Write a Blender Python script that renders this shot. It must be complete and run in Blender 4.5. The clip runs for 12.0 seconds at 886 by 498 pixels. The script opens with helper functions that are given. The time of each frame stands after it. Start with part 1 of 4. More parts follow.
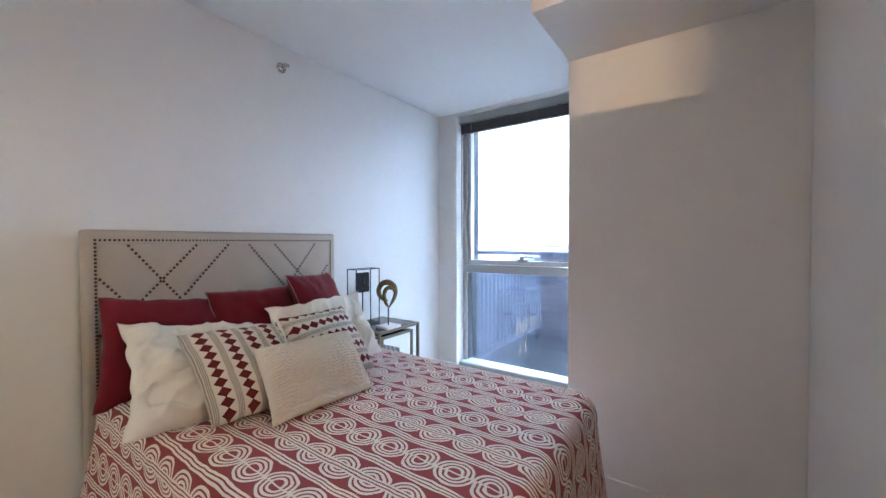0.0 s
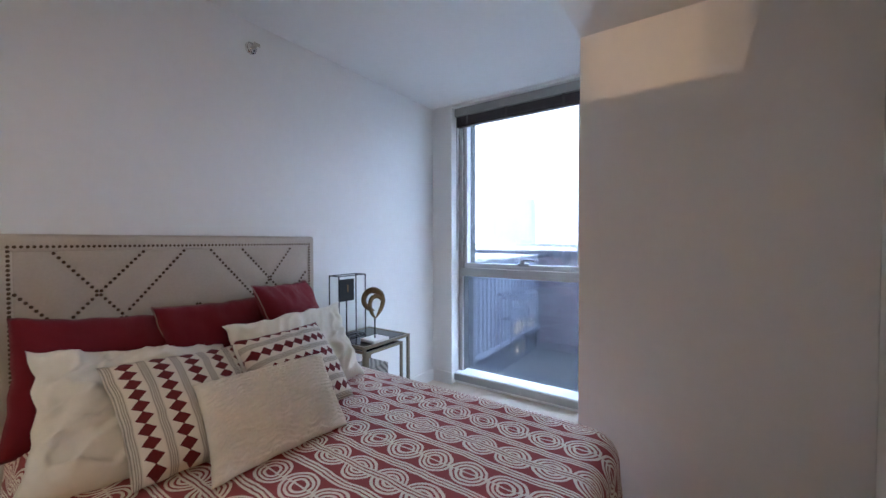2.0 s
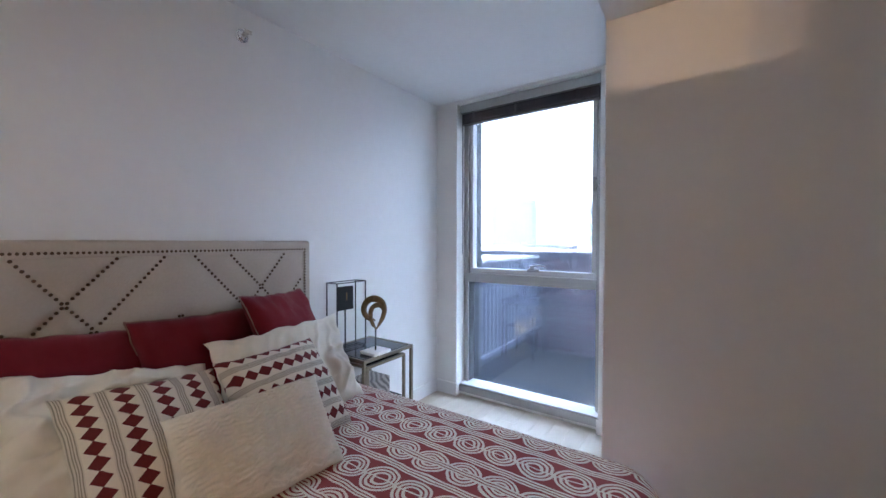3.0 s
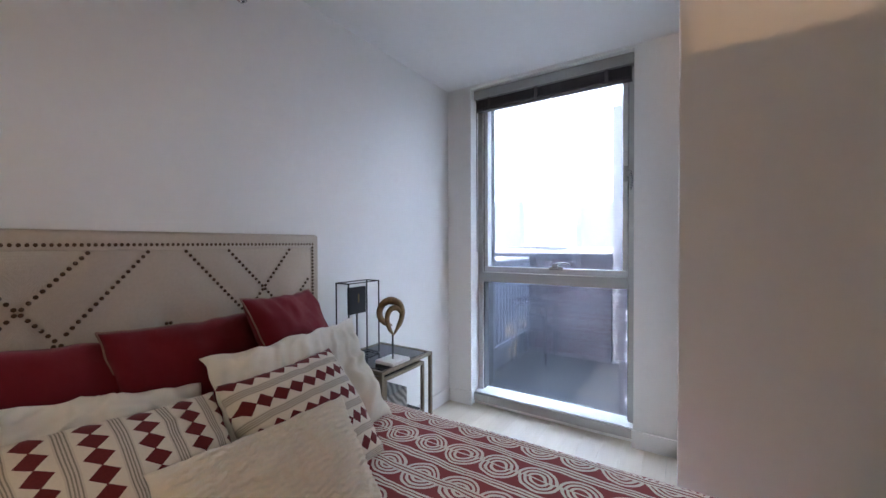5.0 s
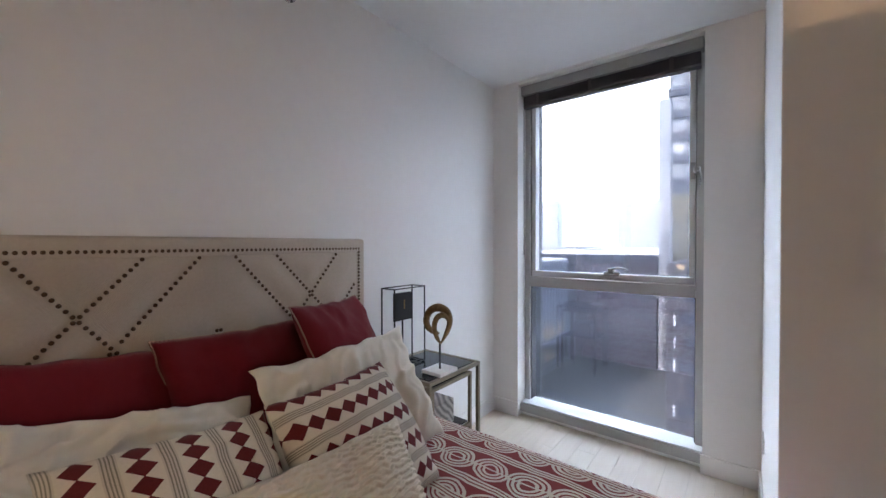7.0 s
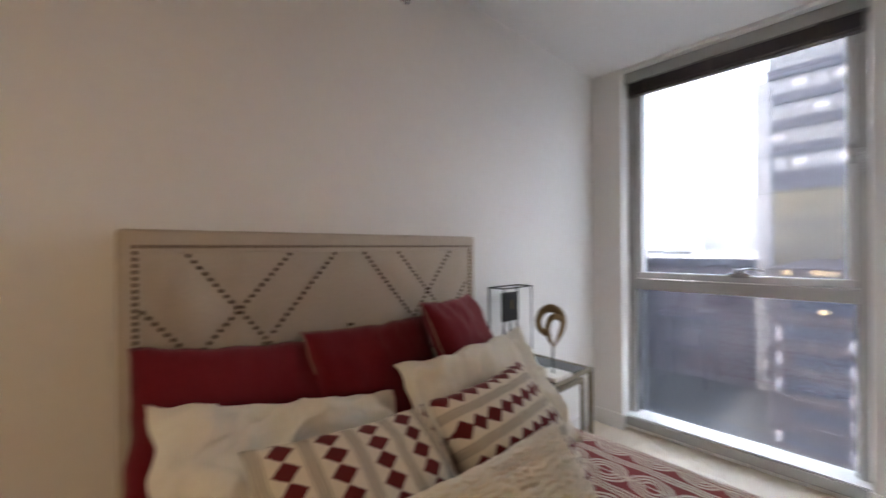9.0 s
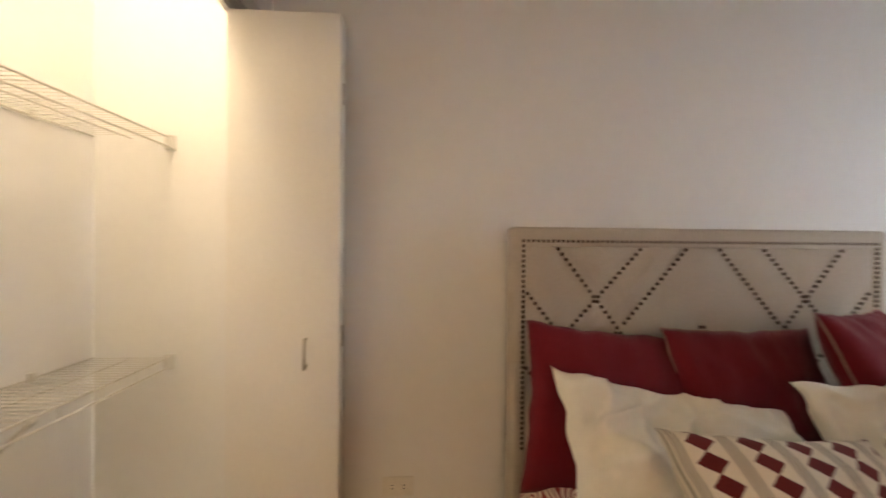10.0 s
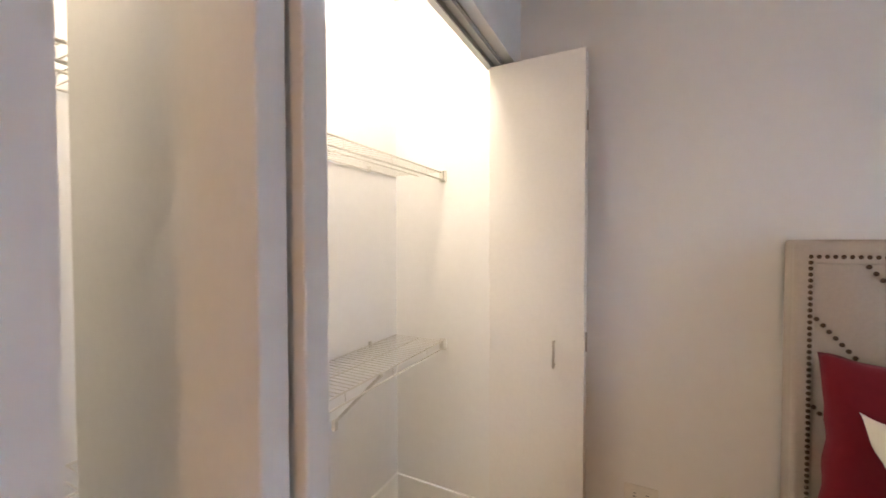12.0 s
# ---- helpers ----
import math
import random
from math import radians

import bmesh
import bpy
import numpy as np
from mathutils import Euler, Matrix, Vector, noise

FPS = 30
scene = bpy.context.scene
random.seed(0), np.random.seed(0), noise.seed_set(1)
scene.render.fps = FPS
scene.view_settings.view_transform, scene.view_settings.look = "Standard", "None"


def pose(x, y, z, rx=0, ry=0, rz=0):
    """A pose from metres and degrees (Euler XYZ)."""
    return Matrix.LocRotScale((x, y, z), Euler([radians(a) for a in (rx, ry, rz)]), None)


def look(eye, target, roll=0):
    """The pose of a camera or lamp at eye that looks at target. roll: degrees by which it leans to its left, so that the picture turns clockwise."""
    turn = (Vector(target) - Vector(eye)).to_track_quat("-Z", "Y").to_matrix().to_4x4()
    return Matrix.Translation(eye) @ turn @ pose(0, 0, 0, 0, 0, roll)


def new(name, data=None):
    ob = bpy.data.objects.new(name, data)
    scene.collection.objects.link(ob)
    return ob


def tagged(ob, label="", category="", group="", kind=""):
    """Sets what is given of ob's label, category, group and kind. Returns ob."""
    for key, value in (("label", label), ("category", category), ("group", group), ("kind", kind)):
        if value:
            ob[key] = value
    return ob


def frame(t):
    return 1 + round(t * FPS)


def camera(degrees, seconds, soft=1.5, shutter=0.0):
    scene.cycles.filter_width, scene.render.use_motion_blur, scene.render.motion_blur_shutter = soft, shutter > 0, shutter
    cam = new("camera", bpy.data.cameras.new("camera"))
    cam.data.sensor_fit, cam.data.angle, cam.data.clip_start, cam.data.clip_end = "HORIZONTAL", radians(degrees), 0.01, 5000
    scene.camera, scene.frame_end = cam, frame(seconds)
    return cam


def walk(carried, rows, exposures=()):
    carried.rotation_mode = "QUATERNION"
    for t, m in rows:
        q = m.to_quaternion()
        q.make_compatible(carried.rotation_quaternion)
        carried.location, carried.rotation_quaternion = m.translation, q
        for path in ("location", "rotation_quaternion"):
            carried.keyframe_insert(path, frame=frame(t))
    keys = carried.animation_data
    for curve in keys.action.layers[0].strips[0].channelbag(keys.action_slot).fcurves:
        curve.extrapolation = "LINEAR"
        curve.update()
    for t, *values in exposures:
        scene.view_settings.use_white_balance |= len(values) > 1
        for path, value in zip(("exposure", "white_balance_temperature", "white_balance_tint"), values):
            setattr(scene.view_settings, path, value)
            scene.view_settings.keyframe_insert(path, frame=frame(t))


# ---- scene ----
cam = camera(98.9, 12.0, shutter=0.4)
METRES, EYE, TILT, LEAN, TURN = 1.95, 1.30, 0.0, 0.0, 35.9
PATH = [
    (0, (1.078, 0.57, 1.359), (-0.071, 2.207, 1.323), -0.1),
    (0.5, (1.027, 0.561, 1.369), (-0.111, 2.206, 1.336), -0.1),
    (1, (1.001, 0.601, 1.376), (-0.138, 2.245, 1.341), -0.2),
    (1.5, (0.962, 0.71, 1.375), (-0.177, 2.354, 1.337), -0.2),
    (2, (0.932, 0.828, 1.391), (-0.203, 2.474, 1.348), -0.1),
    (2.5, (0.898, 0.896, 1.394), (-0.234, 2.545, 1.359), -0.2),
    (3, (0.795, 0.963, 1.417), (-0.343, 2.607, 1.378), 0.1),
    (5, (0.466, 1.069, 1.371), (-0.621, 2.748, 1.343), -0.2),
    (5.5, (0.46, 1.109, 1.354), (-0.756, 2.696, 1.324), -0.3),
    (6, (0.44, 1.139, 1.379), (-0.838, 2.678, 1.357), -0.3),
    (6.5, (0.398, 1.127, 1.393), (-0.878, 2.667, 1.369), -0.2),
    (8.5, (0.173, 1.072, 1.383), (-0.883, 2.771, 1.363), -0.4),
    (9, (0.128, 0.998, 1.360), (-1.357, 2.340, 1.358), -0.4),
    (9.5, (0.074, 0.871, 1.336), (-1.798, 1.573, 1.368), -0.5),
    (10, (0.092, 0.717, 1.349), (-1.905, 0.832, 1.336), 0.5),
    (10.5, (0.158, 0.672, 1.358), (-1.819, 0.37, 1.336), 0.4),
    (11, (0.247, 0.64, 1.38), (-1.666, 0.056, 1.35), 0.3),
    (11.5, (0.243, 0.633, 1.394), (-1.597, -0.15, 1.36), 0.4),
    (12, (0.273, 0.615, 1.42), (-1.509, -0.292, 1.374), -0.1),
]
EXPOSURES = [(0.0, 0.66, 6000, 11), (1.0, 0.46, 6100, 12), (2.0, 0.17, 6150, 14), (3.0, 0.16, 6150, 15), (6.0, 0.0, 7050, 17), (8.5, -0.05, 7550, 18), (9.5, 0.18, 8600, 18), (10.5, 0.50, 8250, 16), (12.0, 0.66, 6750, 17)]
walk(cam, [(t, look(eye, target, roll)) for t, eye, target, roll in PATH], EXPOSURES)
SKY, CLOSET, HALL, BEAM = 106.0, 22.0, 17.0, 42.0

# ---- world, sun, lamps ----
world = bpy.data.worlds.new("overcast_sky")
scene.world = world
world.use_nodes = True
wn, wl = world.node_tree.nodes, world.node_tree.links
sky = wn.new("ShaderNodeTexSky")
sky.sky_type, sky.sun_disc = "NISHITA", False
sky.sun_elevation, sky.sun_rotation = radians(35), radians(200)
sky.air_density, sky.dust_density, sky.ozone_density = 1.0, 8.0, 1.0
veil = wn.new("ShaderNodeMix")                            # cloud cover over the sky
veil.data_type = "RGBA"
veil.inputs[0].default_value, veil.inputs[7].default_value = 0.95, (0.66, 0.84, 1.06, 1)
wl.new(sky.outputs[0], veil.inputs[6])
wl.new(veil.outputs[2], wn["Background"].inputs[0])
wn["Background"].inputs[1].default_value = SKY


def lamp(name, kind, energy, colour, place, size=0.1, aim=None):
    data = bpy.data.lights.new(name, kind)
    data.energy, data.color = energy, colour
    if kind == "POINT":
        data.shadow_soft_size = size
    if kind == "SUN":
        data.angle = size
    ob = new(name, data)
    ob.matrix_world = look(place, aim) if aim else Matrix.Translation(place)
    return ob


lamp("sun", "SUN", 0.5, (1.0, 0.96, 0.9), (10, -10, 18), radians(30), (0, 0, 0))
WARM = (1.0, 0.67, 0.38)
lamp("closet_lamp", "POINT", CLOSET, (1.0, 0.90, 0.72), (-0.52, -0.08, 2.58), 0.10)
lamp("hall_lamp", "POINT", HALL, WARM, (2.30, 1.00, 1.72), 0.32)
# unseen pair added to throw the warm patch on the boxed-out wall
lamp("beam_lamp", "POINT", BEAM, WARM, (0.45, -0.60, 2.165), 0.006)
lamp("beam_lamp_two", "POINT", BEAM, WARM, (0.405, -0.60, 2.165), 0.006)


# ---- materials ----
def material(name, colour, rough=0.6, metal=0.0, var=0.06, grain=40.0, bump=0.05, fine=400.0, sheen=0.0, spec=0.5, patch=3.0):
    """Colour that varies at two scales, with a fine relief."""
    m = bpy.data.materials.new(name)
    m.use_nodes = True
    n, l = m.node_tree.nodes, m.node_tree.links
    b = n["Principled BSDF"]
    b.inputs["Roughness"].default_value, b.inputs["Metallic"].default_value = rough, metal
    b.inputs["Specular IOR Level"].default_value = spec
    b.inputs["Sheen Weight"].default_value = sheen
    tc = n.new("ShaderNodeTexCoord")
    big, small = n.new("ShaderNodeTexNoise"), n.new("ShaderNodeTexNoise")
    big.inputs["Scale"].default_value, small.inputs["Scale"].default_value = patch, grain
    big.inputs["Detail"].default_value = small.inputs["Detail"].default_value = 4
    add = n.new("ShaderNodeMath"); add.operation = "ADD"
    ramp = n.new("ShaderNodeMapRange")
    ramp.inputs[1].default_value, ramp.inputs[2].default_value = 0.6, 1.4
    ramp.inputs[3].default_value, ramp.inputs[4].default_value = 1 - var, 1 + var
    mul = n.new("ShaderNodeMix"); mul.data_type, mul.blend_type = "RGBA", "MULTIPLY"
    mul.inputs[0].default_value, mul.inputs[6].default_value = 1.0, (*colour, 1)
    for t in (big, small):
        l.new(tc.outputs["Object"], t.inputs["Vector"])
    l.new(big.outputs[0], add.inputs[0]); l.new(small.outputs[0], add.inputs[1])
    l.new(add.outputs[0], ramp.inputs[0]); l.new(ramp.outputs[0], mul.inputs[7])
    l.new(mul.outputs[2], b.inputs["Base Color"])
    rr = n.new("ShaderNodeMapRange")
    rr.inputs[3].default_value, rr.inputs[4].default_value = max(0.02, rough - 0.08), min(1, rough + 0.08)
    l.new(big.outputs[0], rr.inputs[0]); l.new(rr.outputs[0], b.inputs["Roughness"])
    if bump:
        f = n.new("ShaderNodeTexNoise"); f.inputs["Scale"].default_value = fine; f.inputs["Detail"].default_value = 3
        bp = n.new("ShaderNodeBump"); bp.inputs["Strength"].default_value = bump; bp.inputs["Distance"].default_value = 0.002
        l.new(tc.outputs["Object"], f.inputs["Vector"]); l.new(f.outputs[0], bp.inputs["Height"]); l.new(bp.outputs[0], b.inputs["Normal"])
    return m


def graph(m):
    """Short makers of maths nodes in the material m."""
    n, l = m.node_tree.nodes, m.node_tree.links

    def op(kind, a, b=None, c=None):
        k = n.new("ShaderNodeMath"); k.operation = kind
        for i, v in enumerate((a, b, c)):
            if v is None:
                continue
            if isinstance(v, (int, float)):
                k.inputs[i].default_value = v
            else:
                l.new(v, k.inputs[i])
        return k.outputs[0]

    def mix(f, a, b):
        k = n.new("ShaderNodeMix"); k.data_type = "RGBA"
        for i, v in ((0, f), (6, a), (7, b)):
            if isinstance(v, tuple):
                k.inputs[i].default_value = (*v, 1)
            elif isinstance(v, (int, float)):
                k.inputs[i].default_value = v
            else:
                l.new(v, k.inputs[i])
        return k.outputs[2]
    return n, l, op, mix


def woven(m, scale, strength, coord="UV"):
    """Adds a thread relief."""
    n, l, op, mix = graph(m)
    tc = n.new("ShaderNodeTexCoord")
    hs = []
    for d in ("X", "Y"):
        w = n.new("ShaderNodeTexWave"); w.bands_direction = d
        w.inputs["Scale"].default_value, w.inputs["Distortion"].default_value = scale, 1.5
        w.inputs["Detail"].default_value = 1
        l.new(tc.outputs[coord], w.inputs["Vector"]); hs.append(w.outputs[1])
    bp = n.new("ShaderNodeBump"); bp.inputs["Strength"].default_value = strength; bp.inputs["Distance"].default_value = 0.001
    l.new(op("ADD", *hs), bp.inputs["Height"]); l.new(bp.outputs[0], n["Principled BSDF"].inputs["Normal"])
    return m


def lines(op, v, centre, half):
    """1 within half of centre."""
    return op("LESS_THAN", op("ABSOLUTE", op("SUBTRACT", v, centre)), half)


def bedspread_cloth():
    m = material("bedspread_cloth", (0.5, 0.5, 0.5), 0.9, sheen=0.15, spec=0.2)
    n, l, op, mix = graph(m)
    tc = n.new("ShaderNodeTexCoord"); sep = n.new("ShaderNodeSeparateXYZ")
    wob = n.new("ShaderNodeTexNoise"); wob.inputs["Scale"].default_value = 9; wob.inputs["Detail"].default_value = 2
    l.new(tc.outputs["UV"], wob.inputs["Vector"]); l.new(tc.outputs["UV"], sep.inputs[0])
    w = op("MULTIPLY", op("SUBTRACT", wob.outputs[0], 0.5), 0.026)
    u, v = op("ADD", sep.outputs[0], w), op("ADD", sep.outputs[1], w)
    P, L = 0.162, 0.124
    row = op("DIVIDE", op("ADD", v, 10.0 - 0.055), P)
    ri = op("FLOOR", row)
    fv = op("MULTIPLY", op("SUBTRACT", op("FRACT", row), 0.5), P)          # metres from the row's middle
    odd = op("MODULO", ri, 2.0)
    side = op("SIGN", fv)
    shift = op("MULTIPLY", odd, L * 0.4)
    uu = op("ADD", op("ADD", u, shift), op("MULTIPLY", side, 0.003))
    fu = op("MULTIPLY", op("SUBTRACT", op("FRACT", op("DIVIDE", op("ADD", uu, 10.0), L)), 0.5), L)
    d = op("SQRT", op("ADD", op("POWER", fu, 2.0), op("POWER", op("MULTIPLY", fv, 1.06), 2.0)))
    cream = None
    for r in (0.0575, 0.0425, 0.0270):
        k = lines(op, d, r, 0.0046)
        cream = k if cream is None else op("MAXIMUM", cream, k)
    fine = lines(op, fv, 0.0, 0.0028)
    cream = op("MAXIMUM", cream, fine)
    tri = None
    for c in (-0.012, 0.0, 0.012):
        k = lines(op, fv, c, 0.0037)
        tri = k if tri is None else op("MAXIMUM", tri, k)
    gap = op("MULTIPLY", lines(op, fv, 0.0, 0.0155), odd)                  # stripes laid over every other row
    cream = op("ADD", op("MULTIPLY", cream, op("SUBTRACT", 1.0, gap)), op("MULTIPLY", tri, gap))
    edge = op("SUBTRACT", P / 2, op("ABSOLUTE", fv))
    band = lines(op, edge, 0.0, 0.0155)
    bl = op("MAXIMUM", lines(op, edge, 0.0, 0.0037), lines(op, edge, 0.012, 0.0037))
    cream = op("ADD", op("MULTIPLY", cream, op("SUBTRACT", 1.0, band)), op("MULTIPLY", bl, band))
    nz = n.new("ShaderNodeTexNoise"); nz.inputs["Scale"].default_value = 260
    l.new(tc.outputs["UV"], nz.inputs["Vector"])
    grain = op("MULTIPLY_ADD", nz.outputs[0], 0.5, 0.75)
    ground = mix(nz.outputs[0], (0.255, 0.036, 0.037), (0.345, 0.060, 0.058))
    thread = mix(nz.outputs[0], (0.76, 0.67, 0.58), (0.88, 0.81, 0.72))
    l.new(mix(cream, ground, thread), n["Principled BSDF"].inputs["Base Color"])
    bp = n.new("ShaderNodeBump"); bp.inputs["Strength"].default_value = 0.5; bp.inputs["Distance"].default_value = 0.0022
    l.new(op("ADD", cream, op("MULTIPLY", grain, 0.4)), bp.inputs["Height"]); l.new(bp.outputs[0], n["Principled BSDF"].inputs["Normal"])
    return m


def diamond_cloth(name, columns, count, along, shift):
    """Cream cloth with chains of red diamonds between bands of thin grey lines. along: the UV axis that the chains follow."""
    m = material(name, (0.5, 0.5, 0.5), 0.9, sheen=0.1, spec=0.2)
    n, l, op, mix = graph(m)
    tc = n.new("ShaderNodeTexCoord"); sep = n.new("ShaderNodeSeparateXYZ")
    l.new(tc.outputs["UV"], sep.inputs[0])
    a, c = (sep.outputs[1], sep.outputs[0]) if along == "Y" else (sep.outputs[0], sep.outputs[1])
    col = op("SUBTRACT", op("FRACT", op("MULTIPLY_ADD", c, columns, 1.0 + shift)), 0.5)      # across one chain
    ch = op("SUBTRACT", op("FRACT", op("MULTIPLY", a, count)), 0.5)
    dia = op("LESS_THAN", op("ADD", op("DIVIDE", op("ABSOLUTE", col), 0.285), op("DIVIDE", op("ABSOLUTE", ch), 0.52)), 1.0)
    out = op("SUBTRACT", 0.5, op("ABSOLUTE", col))                          # from the band's middle
    grey = None
    for k in (0.030, 0.098):
        q = lines(op, out, k, 0.0145)
        grey = q if grey is None else op("MAXIMUM", grey, q)
    bandc = op("LESS_THAN", out, 0.150)
    nz = n.new("ShaderNodeTexNoise"); nz.inputs["Scale"].default_value = 90
    l.new(tc.outputs["UV"], nz.inputs["Vector"])
    base = mix(nz.outputs[0], (0.68, 0.62, 0.53), (0.80, 0.74, 0.65))
    base = mix(op("MULTIPLY", bandc, 0.42), base, (0.50, 0.44, 0.36))
    base = mix(grey, base, (0.29, 0.26, 0.22))
    base = mix(dia, base, mix(nz.outputs[0], (0.115, 0.012, 0.016), (0.18, 0.024, 0.028)))
    l.new(base, n["Principled BSDF"].inputs["Base Color"])
    bp = n.new("ShaderNodeBump"); bp.inputs["Strength"].default_value = 0.35; bp.inputs["Distance"].default_value = 0.0015
    l.new(op("ADD", op("ADD", dia, grey), op("MULTIPLY", nz.outputs[0], 0.6)), bp.inputs["Height"])
    l.new(bp.outputs[0], n["Principled BSDF"].inputs["Normal"])
    return m


def oak_boards():
    m = material("pale_oak", (0.5, 0.4, 0.3), 0.42)
    n, l, op, mix = graph(m)
    tc, info = n.new("ShaderNodeTexCoord"), n.new("ShaderNodeObjectInfo")
    mp = n.new("ShaderNodeMapping"); mp.inputs["Scale"].default_value = (30, 2.2, 30)
    off = n.new("ShaderNodeCombineXYZ")
    l.new(op("MULTIPLY", info.outputs["Random"], 50.0), off.inputs[1]); l.new(off.outputs[0], mp.inputs["Location"])
    l.new(tc.outputs["Object"], mp.inputs["Vector"])
    g, k = n.new("ShaderNodeTexNoise"), n.new("ShaderNodeTexNoise")
    g.inputs["Scale"].default_value, g.inputs["Detail"].default_value, k.inputs["Scale"].default_value = 1.6, 6, 0.35
    l.new(mp.outputs[0], g.inputs["Vector"]); l.new(mp.outputs[0], k.inputs["Vector"])
    a = mix(g.outputs[0], (0.64, 0.56, 0.46), (0.80, 0.72, 0.62))
    b = mix(op("MULTIPLY", info.outputs["Random"], 0.55), a, (0.72, 0.63, 0.52))
    l.new(mix(op("MULTIPLY", k.outputs[0], 0.35), b, (0.44, 0.34, 0.24)), n["Principled BSDF"].inputs["Base Color"])
    return m


def striped_stone():
    m = material("striped_stone", (0.3, 0.28, 0.26), 0.4)
    n, l, op, mix = graph(m)
    tc, w = n.new("ShaderNodeTexCoord"), n.new("ShaderNodeTexWave")
    w.bands_direction = "DIAGONAL"
    w.inputs["Scale"].default_value, w.inputs["Distortion"].default_value, w.inputs["Detail"].default_value = 14, 3, 3
    l.new(tc.outputs["Object"], w.inputs["Vector"])
    l.new(mix(w.outputs[1], (0.075, 0.065, 0.06), (0.34, 0.31, 0.28)), n["Principled BSDF"].inputs["Base Color"])
    return m


WALL = material("wall_paint", (0.80, 0.79, 0.77), 0.62, var=0.02, grain=25, bump=0.12, fine=260, spec=0.3, patch=1.2)
CEIL = material("ceiling_paint", (0.80, 0.80, 0.79), 0.8, var=0.02, grain=20, bump=0.15, fine=220, spec=0.2, patch=1.0)
TRIM = material("trim_paint", (0.80, 0.79, 0.77), 0.4, var=0.02, grain=30, bump=0.03)
DOOR = material("door_paint", (0.79, 0.77, 0.73), 0.42, var=0.025, grain=60, bump=0.06, fine=180)
OAK = oak_boards()
JOINT = material("floor_joint", (0.24, 0.19, 0.145), 0.8)
ALU = material("grey_aluminium", (0.38, 0.38, 0.375), 0.45, 0.25, var=0.05, bump=0.03)
ALU_LIGHT = material("pale_aluminium", (0.56, 0.57, 0.58), 0.5, 0.1, var=0.03, bump=0.02)
BLIND = material("dark_slats", (0.060, 0.050, 0.052), 0.45, var=0.1)
TAPE = material("ladder_tape", (0.11, 0.10, 0.10), 0.8)
RAIL = material("blind_rail", (0.33, 0.33, 0.32), 0.5, 0.3)
BEAD = material("dark_bead", (0.035, 0.037, 0.042), 0.6)
GASKET = material("black_gasket", (0.02, 0.02, 0.022), 0.6)
CHROME = material("chrome", (0.72, 0.71, 0.70), 0.15, 1.0, var=0.05, bump=0.0)
ZINC = material("cast_zinc", (0.34, 0.34, 0.35), 0.32, 0.8, var=0.1, bump=0.02)
STEEL = material("brushed_handle", (0.50, 0.46, 0.40), 0.32, 1.0, var=0.08, bump=0.02)
WIRE = material("white_wire", (0.66, 0.63, 0.57), 0.35, var=0.03, bump=0.0)
LINEN = woven(material("beige_linen", (0.47, 0.405, 0.335), 0.92, var=0.06, grain=90, sheen=0.2, spec=0.2), 180, 0.35, "Object")
NAIL = material("bronze_nailhead", (0.11, 0.075, 0.05), 0.36, 1.0, var=0.2, bump=0.0)
RED = woven(material("burgundy_cotton", (0.168, 0.0105, 0.0185), 0.92, var=0.10, grain=60, sheen=0.10, spec=0.2), 130, 0.3)
PIPE = material("pale_piping", (0.30, 0.17, 0.14), 0.9)
WHITE = woven(material("white_cotton", (0.84, 0.80, 0.71), 0.92, var=0.04, grain=50, sheen=0.1, spec=0.2), 150, 0.2)
CREAM = woven(material("cream_plush", (0.86, 0.80, 0.69), 0.95, var=0.06, grain=120, sheen=0.35, spec=0.15), 90, 0.4)
SPREAD = bedspread_cloth()
DIA_A, DIA_B = diamond_cloth("diamond_cloth", 4.65, 10.2, "Y", -0.15), diamond_cloth("diamond_cloth_cross", 4.8, 8.8, "X", -0.156)
MATTRESS = material("mattress_ticking", (0.7, 0.68, 0.64), 0.9)
BLACK_IRON = material("black_iron", (0.018, 0.017, 0.017), 0.5, 0.6, var=0.1)
BRONZE = material("stand_bronze", (0.21, 0.17, 0.12), 0.34, 0.9, var=0.12, bump=0.02)
BLACK_GLASS = material("black_glass", (0.012, 0.012, 0.014), 0.10, var=0.05, bump=0.0, spec=0.12)
GOLD = material("antique_gold", (0.17, 0.105, 0.045), 0.40, 0.85, var=0.45, grain=60, bump=0.4, fine=70, patch=9)
MARBLE = material("white_marble", (0.78, 0.75, 0.72), 0.3, var=0.10, grain=22, bump=0.0, patch=8)
STONE = striped_stone()
PLATE = material("outlet_plastic", (0.76, 0.73, 0.67), 0.35, bump=0.0)
SLOT = material("outlet_slot", (0.03, 0.03, 0.03), 0.6, bump=0.0)
BRICK = material("purple_brick", (0.042, 0.040, 0.056), 0.95, spec=0.1, var=0.25, grain=1.2, bump=0.0, patch=0.15)
CONCRETE = material("pale_concrete", (0.20, 0.21, 0.235), 0.95, spec=0.1, var=0.1, grain=1.0, bump=0.0, patch=0.1)
APRON = material("concrete_apron", (0.062, 0.063, 0.066), 0.95, spec=0.1, var=0.2, grain=1.5, bump=0.0, patch=0.3)
FINS = material("metal_fins", (0.115, 0.130, 0.175), 0.9, spec=0.1, var=0.08, grain=1.0, bump=0.0, patch=0.1)
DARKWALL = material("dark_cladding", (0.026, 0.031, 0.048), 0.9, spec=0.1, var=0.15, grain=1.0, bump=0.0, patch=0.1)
SNOW = material("white_roofing", (0.82, 0.83, 0.85), 0.9, var=0.08, grain=0.3, bump=0.0, patch=0.05)
